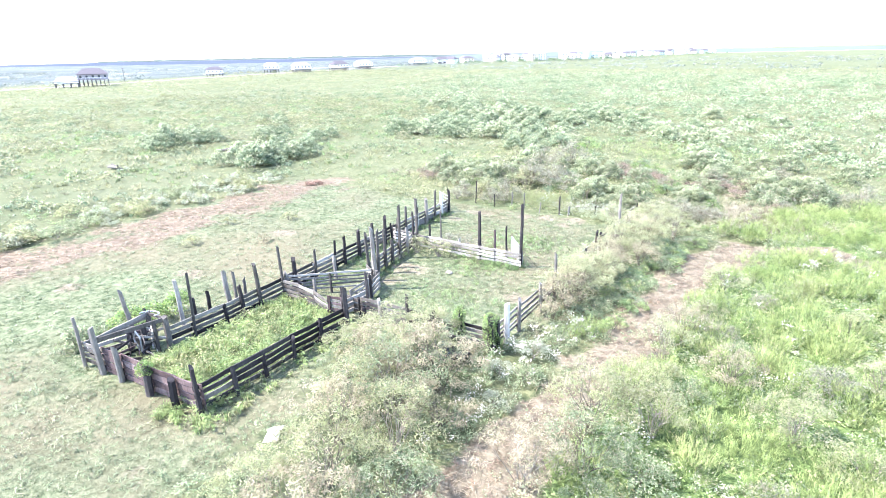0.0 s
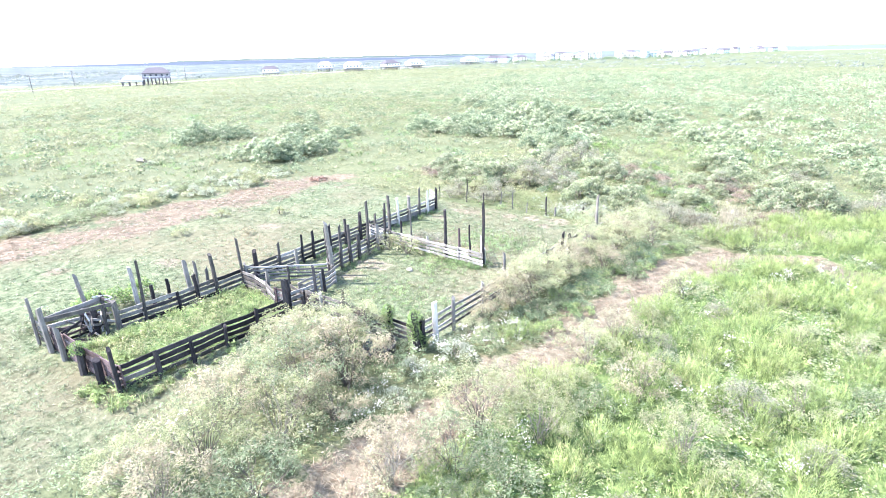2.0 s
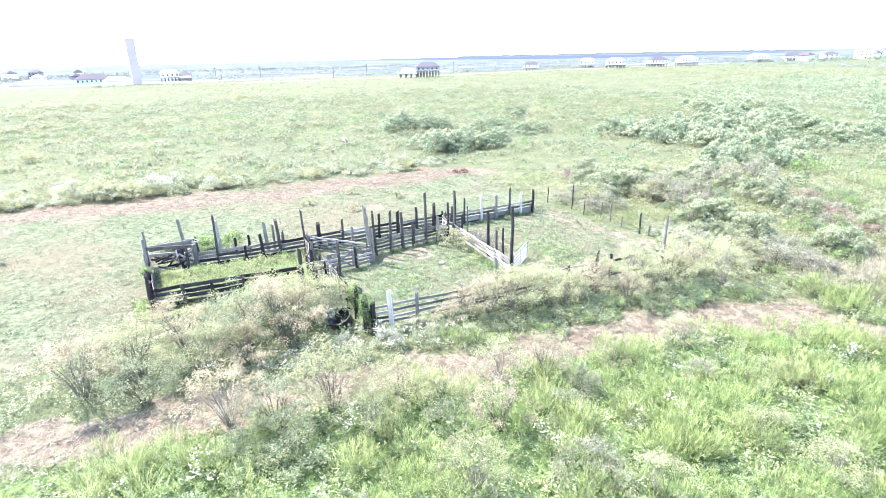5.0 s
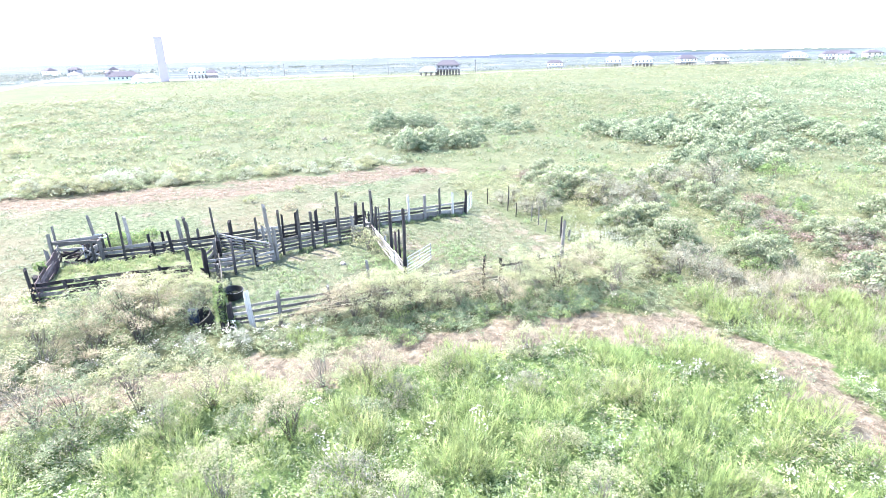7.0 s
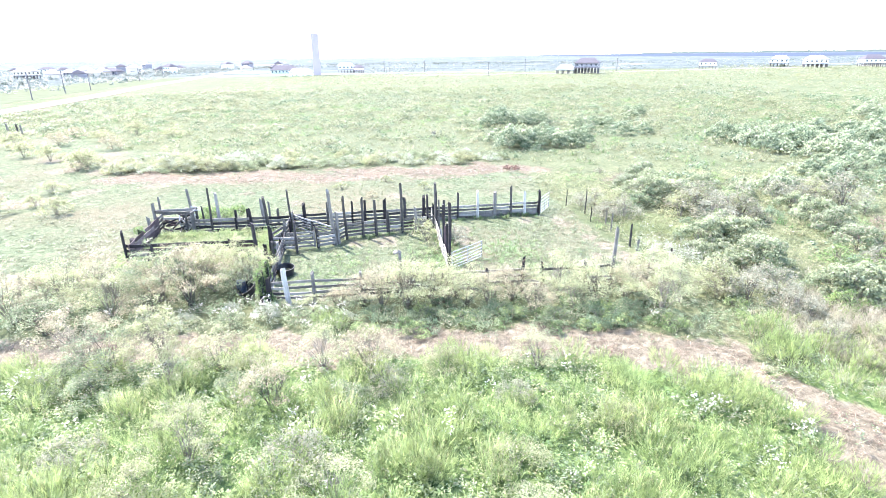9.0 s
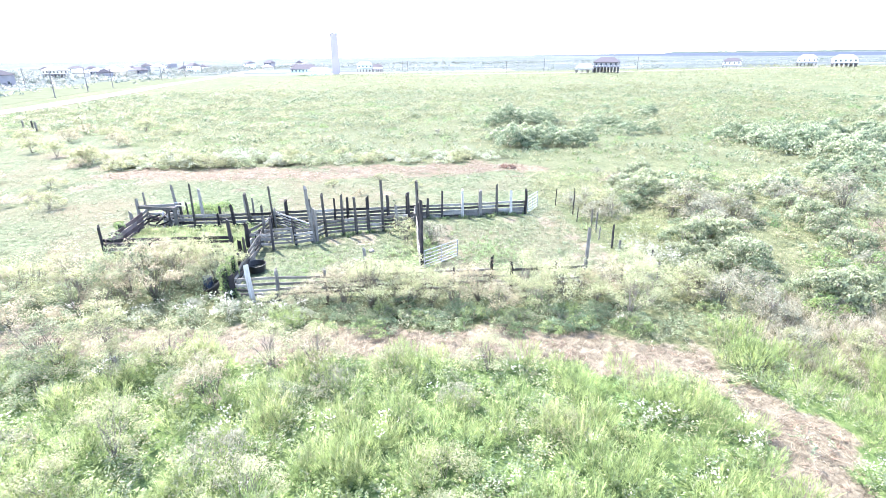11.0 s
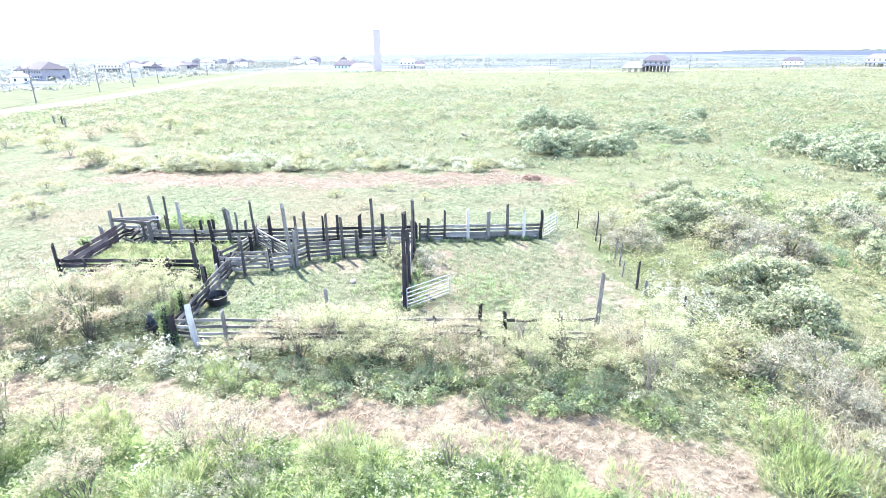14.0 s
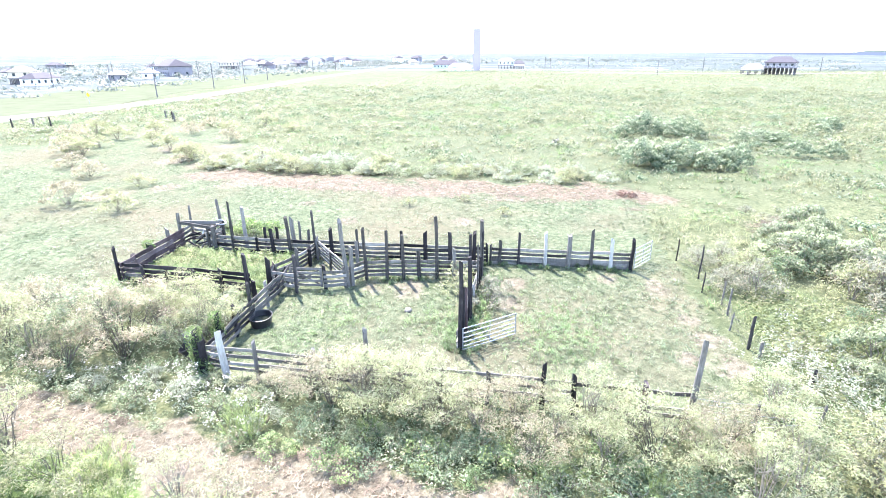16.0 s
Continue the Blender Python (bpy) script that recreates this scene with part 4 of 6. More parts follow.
# pasture grass, weeds in the first pen, straw on the track
def keep_lawn(x, y):
    lawn, dirt, track = lay(x, y)
    return np.where((lawn > 0.5), np.clip(0.75 - dirt * 0.6 + 0.35 * wave(x, y, 2.4, 33), 0, 1), 0) * np.clip(1.75 - np.hypot(x + 20, y - 22) / 42, 0.22, 1)


x, y = spots(24000, -64, -12, -62, 47, keep_lawn)
scatter("pasture_grass", L_LAWN, [blades(7, 0.13, 0.22, 0.012, 0.8, 90 + k) for k in range(5)], x, y, rng.uniform(0.5, 1.5, len(x)), "short grazed pasture grass in uneven tufts", "grass", rng.uniform(0.6, 1.3, len(x)), 0.45 + 0.45 * wave(x, y, 6, 34))

x, y = spots(15000, -33, -12, 4, 47, lambda x, y: np.where(lay(x, y)[0] > 0.5, 0.72 - 0.6 * lay(x, y)[2] + 0.3 * wave(x, y, 1.6, 35), 0))
scatter("pasture_grass", L_LAWN, [blades(6, 0.1, 0.2, 0.01, 0.7, 96 + k, 0.7, True) for k in range(4)], x, y, rng.uniform(0.6, 1.4, len(x)), "fine short grass in and around the pens", "grass", rng.uniform(0.6, 1.3, len(x)), 0.5 + 0.5 * wave(x, y, 3.5, 36))
x, y = spots(2600, -27, -19.5, 10, 21.5, lambda x, y: np.where(inside(x, y, PEN), 0.9, 0))
scatter("pen_weeds", L_PEN, [weed(36, 0.4, 0.5, 0.07, 110 + k) for k in range(3)] + [blades(22, 0.75, 0.5, 0.012, 0.6, 113 + k) for k in range(2)], x, y, rng.uniform(0.5, 1.15, len(x)), "lush leafy weeds filling the first pen", "weeds", rng.uniform(0.6, 1.2, len(x)))

FEET = [[(-26.6, 13.5), (-28.4, 43)], [(-23.6, 25.6), (-25, 33)], [(-25.6, 23.5), (-26.4, 32)]]
x, y = spots(3400, -28.8, -13, 20, 46, lambda x, y: 0.5 * (np.minimum.reduce([from_line(x, y, line) for line in FEET]) < 0.65) + 0.9 * (from_line(x, y, [(-25, 33.6), (-16.5, 33.6)]) < 1.0))
scatter("fence_weeds", L_FRESH, [blades(20, 0.45, 0.4, 0.014, 0.7, 120 + k) for k in range(3)], x, y, rng.uniform(0.4, 1.0, len(x)), "longer green grass along the fence feet", "grass", None, 0.5 + 0.4 * wave(x, y, 3, 42))
x, y = spots(9000, -27, -12.8, 22, 46, lambda x, y: np.clip(0.9 * np.exp(-(((x + 18.6) / 1.7) ** 2 + ((y - 31.9) / 1.4) ** 2)) + 0.7 * np.exp(-(((x + 18.4) / 3.2) ** 2 + ((y - 38.5) / 2.2) ** 2)) + 0.5 * np.exp(-(((x + 17.5) / 2.6) ** 2 + ((y - 26) / 2.0) ** 2)), 0, 1))
scatter("green_grass", L_FRESH, [blades(9, 0.2, 0.24, 0.011, 0.7, 123 + k, 0.7, True) for k in range(3)], x, y, rng.uniform(0.6, 1.3, len(x)), "soft patches of greener grass in the pen", "grass", None, 0.75 + 0.3 * wave(x, y, 2, 44))
x, y = spots(620, -22, -16, 6, 21, lambda x, y: 0.9 * (from_line(x, y, [(-27, 9.5), (-19.6, 10.1), (-19.5, 12)]) < 0.5) + 0.9 * (from_line(x, y, [(-19.4, 10.5), (-19.6, 20)]) < 0.6))
scatter("fence_weeds", L_PEN, [blades(22, 0.45, 0.4, 0.016, 0.7, 125 + k) for k in range(2)] + [weed(26, 0.35, 0.4, 0.1, 129)], x, y, rng.uniform(0.5, 1.2, len(x)), "fresh green tufts along the plank fence", "grass")

x, y = spots(16000, -10, 20, 6, 49, lambda x, y: lay(x, y)[2] * 0.9)
scatter("straw_litter", L_STRAW, [blades(5, 0.13, 0.32, 0.012, 1.0, 130 + k, 0.5) for k in range(4)], x, y, rng.uniform(0.6, 1.4, len(x)), "flattened dry straw along the track", "straw")
x, y = spots(15000, -56, -42, -8, 47, lambda x, y: lay(x, y)[1] * 0.6)
scatter("straw_litter", L_STRAW, [blades(4, 0.12, 0.35, 0.016, 1.0, 135 + k, 0.5) for k in range(3)], x, y, rng.uniform(0.7, 1.5, len(x)), "dry grass litter on red dirt", "straw")


# rough field out to the houses: low clumps, larger and sparser with distance
def keep_field(x, y):
    lawn, dirt, track = lay(x, y)
    d = np.hypot(x - 5, y - 20)
    road = from_line(x, y, ROAD) > 7
    return np.where((lawn < 0.5) & road & (dirt < 0.3) & (d > 36) & ~((x > -19) & (y < 48)), np.clip(0.72 + 0.3 * wave(x, y, 14, 51), 0.2, 1), 0)


x, y = spots(24000, -150, 60, -84, 150, keep_field)
FIELD = [leaves(dome(25, 0.75, 0.42, 140 + k, 6, 0.4), 0.082, 150 + k, 0.0, 3.0) for k in range(3)] + [blades(17, 0.62, 0.6, 0.024, 0.6, 155 + k, 0.7, True) for k in range(4)]
d = np.hypot(x - 5, y - 20)
size = rng.uniform(0.6, 1.25, len(x)) * (0.8 + d / 200)
yellow = wave(x, y, 16, 54) + 0.35 * rng.normal(size=len(x)) > -0.05
fresh = wave(x, y, 13, 91) + 0.5 * np.exp(-(((x + 72) / 22) ** 2 + ((y - 66) / 12) ** 2)) + 0.25 * rng.normal(size=len(x)) > 0.55
for k, mat, label in ((~yellow & ~fresh, L_FIELD, "rough knee-high field vegetation"), (yellow & ~fresh, L_MEADOW, "yellow-green rough meadow growth"), (fresh, L_FRESH, "fresher green swathes of grass in the field")):
    scatter("field_plants", mat, FIELD, x[k], y[k], size[k], label, "field", rng.uniform(0.55, 1.1, k.sum()), 0.48 + 0.6 * wave(x[k], y[k], 9, 52) + 0.25 * wave(x[k], y[k], 30, 56))
x, y = spots(27000, -430, 260, -160, 420, lambda x, y: keep_field(x, y) * ((x < -145) | (y > 145)) * (y > -0.12 * (x + 60) - 75))
FAR = [leaves(dome(10, 1.6, 0.55, 160 + k, 5, 0.45), 0.2, 165 + k, 0.0, 3.2) for k in range(4)]
size = rng.uniform(0.6, 1.3, len(x)) * (0.9 + np.hypot(x, y) / 450)
yellow = wave(x, y, 45, 54) + 0.35 * rng.normal(size=len(x)) > 0.0
for k, mat, label in ((~yellow, L_FIELD, "rough green field stretching to the houses"), (yellow, L_MEADOW, "yellow-green meadow stretching to the houses")):
    scatter("far_field_plants", mat, FAR, x[k], y[k], size[k], label, "field", rng.uniform(0.5, 0.9, k.sum()), 0.48 + 0.6 * wave(x[k], y[k], 40, 53))


x, y = spots(13000, -900, 700, -140, 900, lambda x, y: ((x < -425) | (y > 415) | (x > 255)) * (y > -0.12 * (x + 60) - 60) * (from_line(x, y, ROAD) > 12) * np.clip(0.5 + 0.6 * wave(x, y, 60, 57), 0.05, 1))
scatter("far_field_plants", L_HAZED, [leaves(dome(9, 3.0, 1.3, 170 + k, 4, 0.5), 0.7, 175 + k, 0.0, 3.0) for k in range(3)], x, y, rng.uniform(0.6, 1.3, len(x)), "low scrub on the plain behind the houses", "field", rng.uniform(0.6, 1.1, len(x)), 0.35 + 0.45 * wave(x, y, 70, 58))

# ---- shrubs and small trees as things of their own ----
def quads_mesh(name, q, mat, tint=None):
    r = np.random.default_rng(len(q))
    t = np.repeat(r.uniform(0, 1, len(q)) if tint is None else tint, 4)
    return quad_mesh(name, q.reshape(-1, 3), np.arange(len(q) * 4).reshape(-1, 4), mat, {"tint": t})


def stems_mesh(name, tips, n, seed, rad=0.03, fork=0.45):
    """Crooked stems that rise from one root and fork towards the crown's tips."""
    r = random.Random(seed)
    bm = bmesh.new()
    for t in tips[:n]:
        t = Vector(t)
        b = Vector((r.uniform(-0.12, 0.12), r.uniform(-0.12, 0.12), -0.1))
        m = b.lerp(t, fork) + Vector((r.uniform(-0.15, 0.15), r.uniform(-0.15, 0.15), t.z * 0.08))
        m2 = b.lerp(t, 0.75) + Vector((r.uniform(-0.12, 0.12), r.uniform(-0.12, 0.12), 0))
        tube(bm, [b, m, m2, t], [rad, rad * 0.75, rad * 0.5, rad * 0.22], 5)
        for _ in range(2):
            e = m.lerp(m2, r.random()) + Vector((r.uniform(-0.5, 0.5), r.uniform(-0.5, 0.5), r.uniform(0.15, 0.5)))
            tube(bm, [m.lerp(m2, 0.3), e], [rad * 0.5, rad * 0.15], 4)
    me = bpy.data.meshes.new(name)
    bm.normal_update()
    bm.to_mesh(me)
    bm.free()
    me.materials.append(TWIG)
    return me


def shrub_kind(name, label, category, group, mat, q, stems, at):
    root = thing(name, (*at[:2], 0), label, category, group)
    ob = new("crown", q)
    ob.parent = root
    st = new("trunk", stems)
    st.parent = root
    return root


def shrubs(name, label, category, group, mats, places, rx, rz, n, size, lumps, seed0, variants=3, lump=0.4, stem=6, fill=0.35, long=1.6, tall=1.0, low=0.15, billow=0, stem_rad=0.022, spray=0.3):
    """Places copies of a few variants of one kind of shrub. places: x, y, scale."""
    made = []
    for k in range(variants):
        pts = dome(n, rx, rz, seed0 + k, lumps, lump, fill, low)
        shape, lit_tip = puffs(lumps, billow, rx, rz, lump, seed0 + k, spray) if billow else (leaves(pts, size, seed0 + k, 0.3, long), None)
        q = quads_mesh("crown", shape, mats[k % len(mats)], lit_tip)
        tips = [p for p in pts[np.argsort(-pts[:, 2])][:: max(1, n // 40)]]
        made.append((q, stems_mesh("stems", tips[1:], stem, seed0 + k, stem_rad)))
    first = {}
    for i, (x, y, s) in enumerate(places):
        k = i % variants
        z = float(height(np.array([x]), np.array([y]))[0])
        r = random.Random(seed0 + i)
        m = pose(x, y, z, 0, 0, r.uniform(0, 360)) @ Matrix.Diagonal((s, s, s * tall * r.uniform(0.85, 1.15), 1))
        if k not in first:
            first[k] = shrub_kind(name, label, category, group, None, *made[k], (x, y))
            first[k].matrix_world = m
        else:
            root = copy_thing(first[k], pose(0, 0, 0))
            root.matrix_basis = m


def places(n, x0, x1, y0, y1, keep, s0, s1):
    x, y = spots(n, x0, x1, y0, y1, keep)
    return [(float(a), float(b), float(c)) for a, b, c in zip(x, y, rng.uniform(s0, s1, len(x)))]


def bunch(n, cx, cy, rx, ry, s0, s1):
    return [(float(cx + rx * rng.normal()), float(cy + ry * rng.normal()), float(rng.uniform(s0, s1))) for _ in range(n)]


# straw-green scrub with thin bare stems, beside the corral and along the track
SCRUB = [(-12.2, 10.6, 1.25), (-13.6, 12.6, 1.15), (-11.4, 13.4, 1.2), (-13.0, 15.6, 1.3), (-14.6, 14.6, 1.0), (-12.2, 17.6, 1.35), (-14.2, 18.4, 1.1), (-13.6, 20.0, 0.9), (-15.2, 16.6, 0.9), (-10.8, 15.6, 1.0), (-16.6, 19.2, 1.1), (-16.5, 20.5, 0.8), (-17.0, 17.4, 0.95), (-11.0, 8.4, 1.2), (-13.4, 8.6, 1.0), (-9.4, 11.0, 1.0),
         (-5.4, 18.6, 1.15), (-6.3, 14.4, 1.1), (-4.6, 21.5, 0.95), (-4.8, 16.3, 1.0), (-3.2, 19.6, 0.9), (-10.9, 30.4, 1.2), (-10.7, 32.6, 1.1), (-3.9, 28.4, 0.9), (-4.4, 26.2, 0.8), (-3.0, 36.2, 0.8), (-11.0, 27.8, 0.85), (-10.4, 30.4, 1.0), (-11.6, 33.4, 0.9), (-10.2, 35.2, 1.0), (-10.9, 39.4, 1.0), (-9.6, 41.6, 1.1), (-10.9, 44.4, 1.0), (-10.8, 46.0, 0.9), (-11.0, 42.6, 0.8), (-8.6, 37.4, 0.8), (-10.7, 24.9, 0.5),
         (-13.2, 46.6, 0.9), (-15.4, 17.6, 1.2), (-15.0, 20.2, 1.1), (-16.4, 16.2, 0.8), (-10.6, 28.9, 1.0), (-10.9, 31.8, 0.95), (-10.3, 33.8, 0.95), (-10.8, 36.6, 0.95), (-10.2, 38.2, 0.8), (-10.9, 41.0, 0.85), (-10.0, 43.4, 0.9), (-9.0, 39.8, 0.8), (-9.2, 46.2, 0.9), (-10.6, 26.4, 0.6), (-8.0, 44.6, 1.0), (1.5, 22.0, 0.9), (4.5, 27.5, 0.8), (-1.2, 24.5, 0.85), (6.0, 34.0, 0.7)]
shrubs("scrub_bush", "straw-green scrub bush with thin bare stems in weeds", "bush", "scrub by the corral", [L_SCRUB, L_KHAKI, L_SCRUB, L_BUSH], [p for p in SCRUB if p[1] < 24], 2.0, 2.8, 3500, 0.03, 42, 300, 4, 0.19, 18, 0.4, 5.0, 1.0, 0.46, stem_rad=0.017)
shrubs("scrub_bush", "pale yellow-green scrub bush along the rail fence", "bush", "scrub by the corral", [L_LIGHT, L_LIGHT, L_KHAKI], [p for p in SCRUB if p[1] >= 24], 2.0, 2.8, 3000, 0.03, 42, 310, 3, 0.19, 18, 0.4, 5.0, 1.0, 0.46, stem_rad=0.017)

GROVE = [(-3.2, 31.8, 0.9), (-1.0, 27.5, 1.0), (2.6, 26.0, 1.1), (-3.8, 23.2, 1.0), (-2.9, 16.6, 1.0), (1.3, 17.8, 0.9), (3.6, 20.8, 1.1), (-2.4, 22.6, 0.8), (-2.2, 29.2, 0.8), (3.4, 33.8, 1.0), (-3.9, 14.6, 0.9), (5.4, 24.2, 0.9), (1.2, 38.4, 0.8), (6.6, 29.6, 0.9), (-0.6, 34.6, 0.7), (7.8, 38.6, 0.8)]
shrubs("scrub_bush", "fine-leaved grey-green bush among lime growth", "bush", "scrub by the track", [L_SCRUB, L_WEED, L_GREY], GROVE, 1.35, 1.4, 2600, 0.03, 34, 320, 3, 0.25, 6, 0.3, 4.0, stem_rad=0.012)

# broad pale bushes in the belt and along the far edge of the dirt
BELT = [(-9.6, 18.0, 0.75), (-9.3, 20.6, 0.8), (-9.8, 22.6, 0.9), (-9.2, 24.4, 0.8), (-9.0, 26.8, 0.7), (-9.6, 28.6, 0.8), (-8.8, 31.0, 0.8), (-8.4, 33.2, 0.85), (-8.9, 35.4, 0.9), (-7.8, 38.6, 0.9), (-7.4, 41.0, 1.0), (-8.2, 42.8, 0.9), (-6.6, 44.2, 0.9), (-9.9, 16.0, 0.7), (-10.6, 20.4, 0.7), (-10.2, 26.0, 0.65), (-10.4, 32.2, 0.7),
        (-16.2, 19.9, 0.7), (-10.9, 23.0, 0.6)]
shrubs("leafy_bush", "low rounded bush of dusty green leaves", "bush", "bushes along the track", [L_SILVER, L_WEED], [p for p in BELT if p[1] < 27], 1.15, 1.0, 1500, 0.055, 18, 340, 2, 0.3, 5, 0.3, 2.0)
shrubs("leafy_bush", "low deep green bush under pale scrub", "bush", "bushes along the track", [L_DEEP, L_BUSH], [p for p in BELT if p[1] >= 27], 1.15, 0.95, 1500, 0.055, 18, 345, 3, 0.3, 5, 0.3, 2.0)
EDGE = places(190, -61.5, -54.0, -8, 46, lambda x, y: 0.35 + 0.5 * (wave(x, y, 7, 61) > 0.0), 0.55, 1.3)
shrubs("leafy_bush", "pale low bush at the edge of red dirt", "bush", "bushes beyond the dirt", [L_SILVER, L_SCRUB, L_PALE], EDGE, 1.5, 0.95, 900, 0.085, 18, 360, 3, 0.28, 4, 0.4, 2.2)
WEST = [(-34.7, -2.2, 1.0), (-36.0, -9.0, 1.3), (-44.2, -7.7, 1.0), (-38.4, -6.2, 0.7), (-47.5, -17.0, 1.2), (-58.7, -11.2, 1.5), (-59.8, -12.6, 1.2), (-56.9, -11.6, 0.9), (-62.5, -14, 1.2), (-66, -20, 1.3), (-52, -24, 1.2), (-60, -30, 1.4), (-70, -26, 1.3), (-59.4, -31.9, 1.5), (-64, -36, 1.6), (-66.5, -33, 1.3), (-70, -41, 1.8), (-74, -36, 1.5), (-78, -44, 1.7), (-82, -27.5, 1.3), (-86, -22, 1.4), (-80, -33, 1.5), (-92, -30, 1.4), (-89, -11, 1.2), (-95, -20, 1.5), (-76, -16, 1.2), (-42, 24.0, 0.5), (-40.6, 33.2, 0.5), (-37.0, 27.5, 0.4), (-44, 29, 0.45)]
shrubs("scrub_bush", "thin straw-coloured scrub standing alone in pasture", "bush", "scrub in the pasture", [L_SCRUB, L_KHAKI, L_SCRUB], WEST, 1.9, 1.7, 1300, 0.07, 34, 380, 3, 0.2, 14, 0.5, 3.2, low=0.2, stem_rad=0.013)
CLUMP = bunch(16, -55.6, 4.2, 1.0, 3.0, 0.9, 1.4)
shrubs("scrub_bush", "broad pale scrub clump at the pasture's edge", "bush", "scrub in the pasture", [L_SCRUB, L_SCRUB, L_SILVER], CLUMP, 1.7, 1.9, 1000, 0.06, 34, 390, 3, 0.2, 10, 0.5, 2.8, low=0.25, stem_rad=0.015)

# rounded cream-topped shrubs far out and to the north
def keep_round(x, y):
    near_cluster = np.exp(-(((x + 66) / 8) ** 2 + ((y - 53) / 6) ** 2)) + np.exp(-(((x + 95) / 8) ** 2 + ((y - 53) / 6) ** 2)) + 0.9 * np.exp(-(((x + 60) / 16) ** 2 + ((y - 98) / 18) ** 2))
    north = np.clip((y - 62) / 20, 0, 1) * np.clip((x + 62) / 30, 0, 1) * (0.5 + 0.5 * wave(x, y, 12, 71))
    return np.clip(near_cluster + 0.75 * north, 0, 1)


ROUND = [(-64.6, 47.8, 1.5), (-66.4, 50.2, 1.7), (-64.9, 51.6, 1.3), (-66.8, 53.6, 1.6), (-65.6, 55.8, 1.3), (-66.0, 57.8, 1.5), (-66.6, 60.0, 1.3), (-68.6, 49.0, 1.5), (-69.4, 52.2, 1.4), (-69.0, 56.2, 1.2), (-70.6, 47.2, 1.3), (-65.0, 49.6, 1.1), (-67.6, 58.8, 1.0), (-71.8, 50.4, 1.2),
         (-92.4, 49.8, 1.6), (-94.6, 52.4, 1.7), (-93.2, 54.8, 1.5), (-94.0, 57.6, 1.6), (-92.6, 60.2, 1.3), (-97.0, 50.6, 1.5), (-98.2, 54.4, 1.5), (-96.2, 58.4, 1.3), (-86.0, 66.4, 1.4), (-87.6, 69.2, 1.5), (-86.8, 71.8, 1.2), (-100.0, 82.6, 1.3), (-76.4, 70.6, 1.2), (-77.0, 75.0, 1.0)]
ROUND += bunch(3, -108, 84, 2, 2, 1.0, 1.4)
ROUND += bunch(16, -57, 89, 7, 3.5, 1.0, 1.7) + bunch(14, -66, 92, 6, 5, 1.0, 1.6) + bunch(16, -58, 107, 8, 4, 1.1, 1.7) + bunch(14, -46, 116, 8, 4, 1.1, 1.7) + bunch(14, -84, 130, 12, 8, 1.1, 1.8) + bunch(8, -38, 84, 4, 3, 0.9, 1.4)
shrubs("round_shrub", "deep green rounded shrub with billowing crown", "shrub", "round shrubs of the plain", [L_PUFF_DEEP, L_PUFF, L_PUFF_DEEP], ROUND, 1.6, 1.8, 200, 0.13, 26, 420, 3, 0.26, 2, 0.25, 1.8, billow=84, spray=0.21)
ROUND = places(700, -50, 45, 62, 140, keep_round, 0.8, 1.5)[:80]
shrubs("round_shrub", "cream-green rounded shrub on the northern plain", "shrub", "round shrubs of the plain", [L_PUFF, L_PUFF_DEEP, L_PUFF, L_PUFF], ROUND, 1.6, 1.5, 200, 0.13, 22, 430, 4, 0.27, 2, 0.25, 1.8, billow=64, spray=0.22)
x, y = spots(9000, -900, -130, -560, -130, lambda x, y: (y < -0.12 * (x + 60) - 135) * np.clip(0.5 + 0.6 * wave(x, y, 40, 57), 0.05, 1))
scatter("far_field_plants", L_HAZED, [leaves(dome(9, 3.0, 1.3, 180 + k, 4, 0.5), 0.7, 185 + k, 0.0, 3.0) for k in range(3)], x, y, rng.uniform(0.6, 1.3, len(x)), "low scrub beyond the road", "field", rng.uniform(0.6, 1.1, len(x)), 0.35 + 0.45 * wave(x, y, 70, 58))
def keep_tuft(x, y):
    lawn, dirt, track = lay(x, y)
    return np.clip(0.42 + 0.7 * wave(x, y, 9, 59), 0.06, 1) * (lawn < 0.5) * (dirt < 0.2) * (from_line(x, y, ROAD) > 9) * ((x < -55) | (y > 60))


x, y = spots(8600, -210, 0, -75, 170, keep_tuft)
sage = rng.uniform(size=len(x)) < 0.6
for k, mat in ((sage, L_PUFF_DEEP), (~sage, L_MEADOW)):
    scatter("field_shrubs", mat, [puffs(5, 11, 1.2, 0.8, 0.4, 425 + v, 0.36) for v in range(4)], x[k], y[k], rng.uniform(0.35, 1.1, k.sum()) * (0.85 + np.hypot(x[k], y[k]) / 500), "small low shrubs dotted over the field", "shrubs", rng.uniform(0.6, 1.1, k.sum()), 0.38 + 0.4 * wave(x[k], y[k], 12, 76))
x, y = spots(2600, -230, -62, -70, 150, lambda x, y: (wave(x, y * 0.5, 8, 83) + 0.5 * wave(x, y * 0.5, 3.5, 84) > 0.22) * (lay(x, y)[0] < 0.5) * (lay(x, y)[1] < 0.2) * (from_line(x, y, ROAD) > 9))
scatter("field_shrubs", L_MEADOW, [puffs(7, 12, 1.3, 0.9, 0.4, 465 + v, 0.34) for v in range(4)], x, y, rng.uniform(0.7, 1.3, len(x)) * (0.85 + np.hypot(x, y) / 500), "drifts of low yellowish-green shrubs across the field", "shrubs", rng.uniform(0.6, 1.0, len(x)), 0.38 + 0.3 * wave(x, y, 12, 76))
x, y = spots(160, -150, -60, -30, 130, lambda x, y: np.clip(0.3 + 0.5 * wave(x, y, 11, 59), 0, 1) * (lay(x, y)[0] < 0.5))
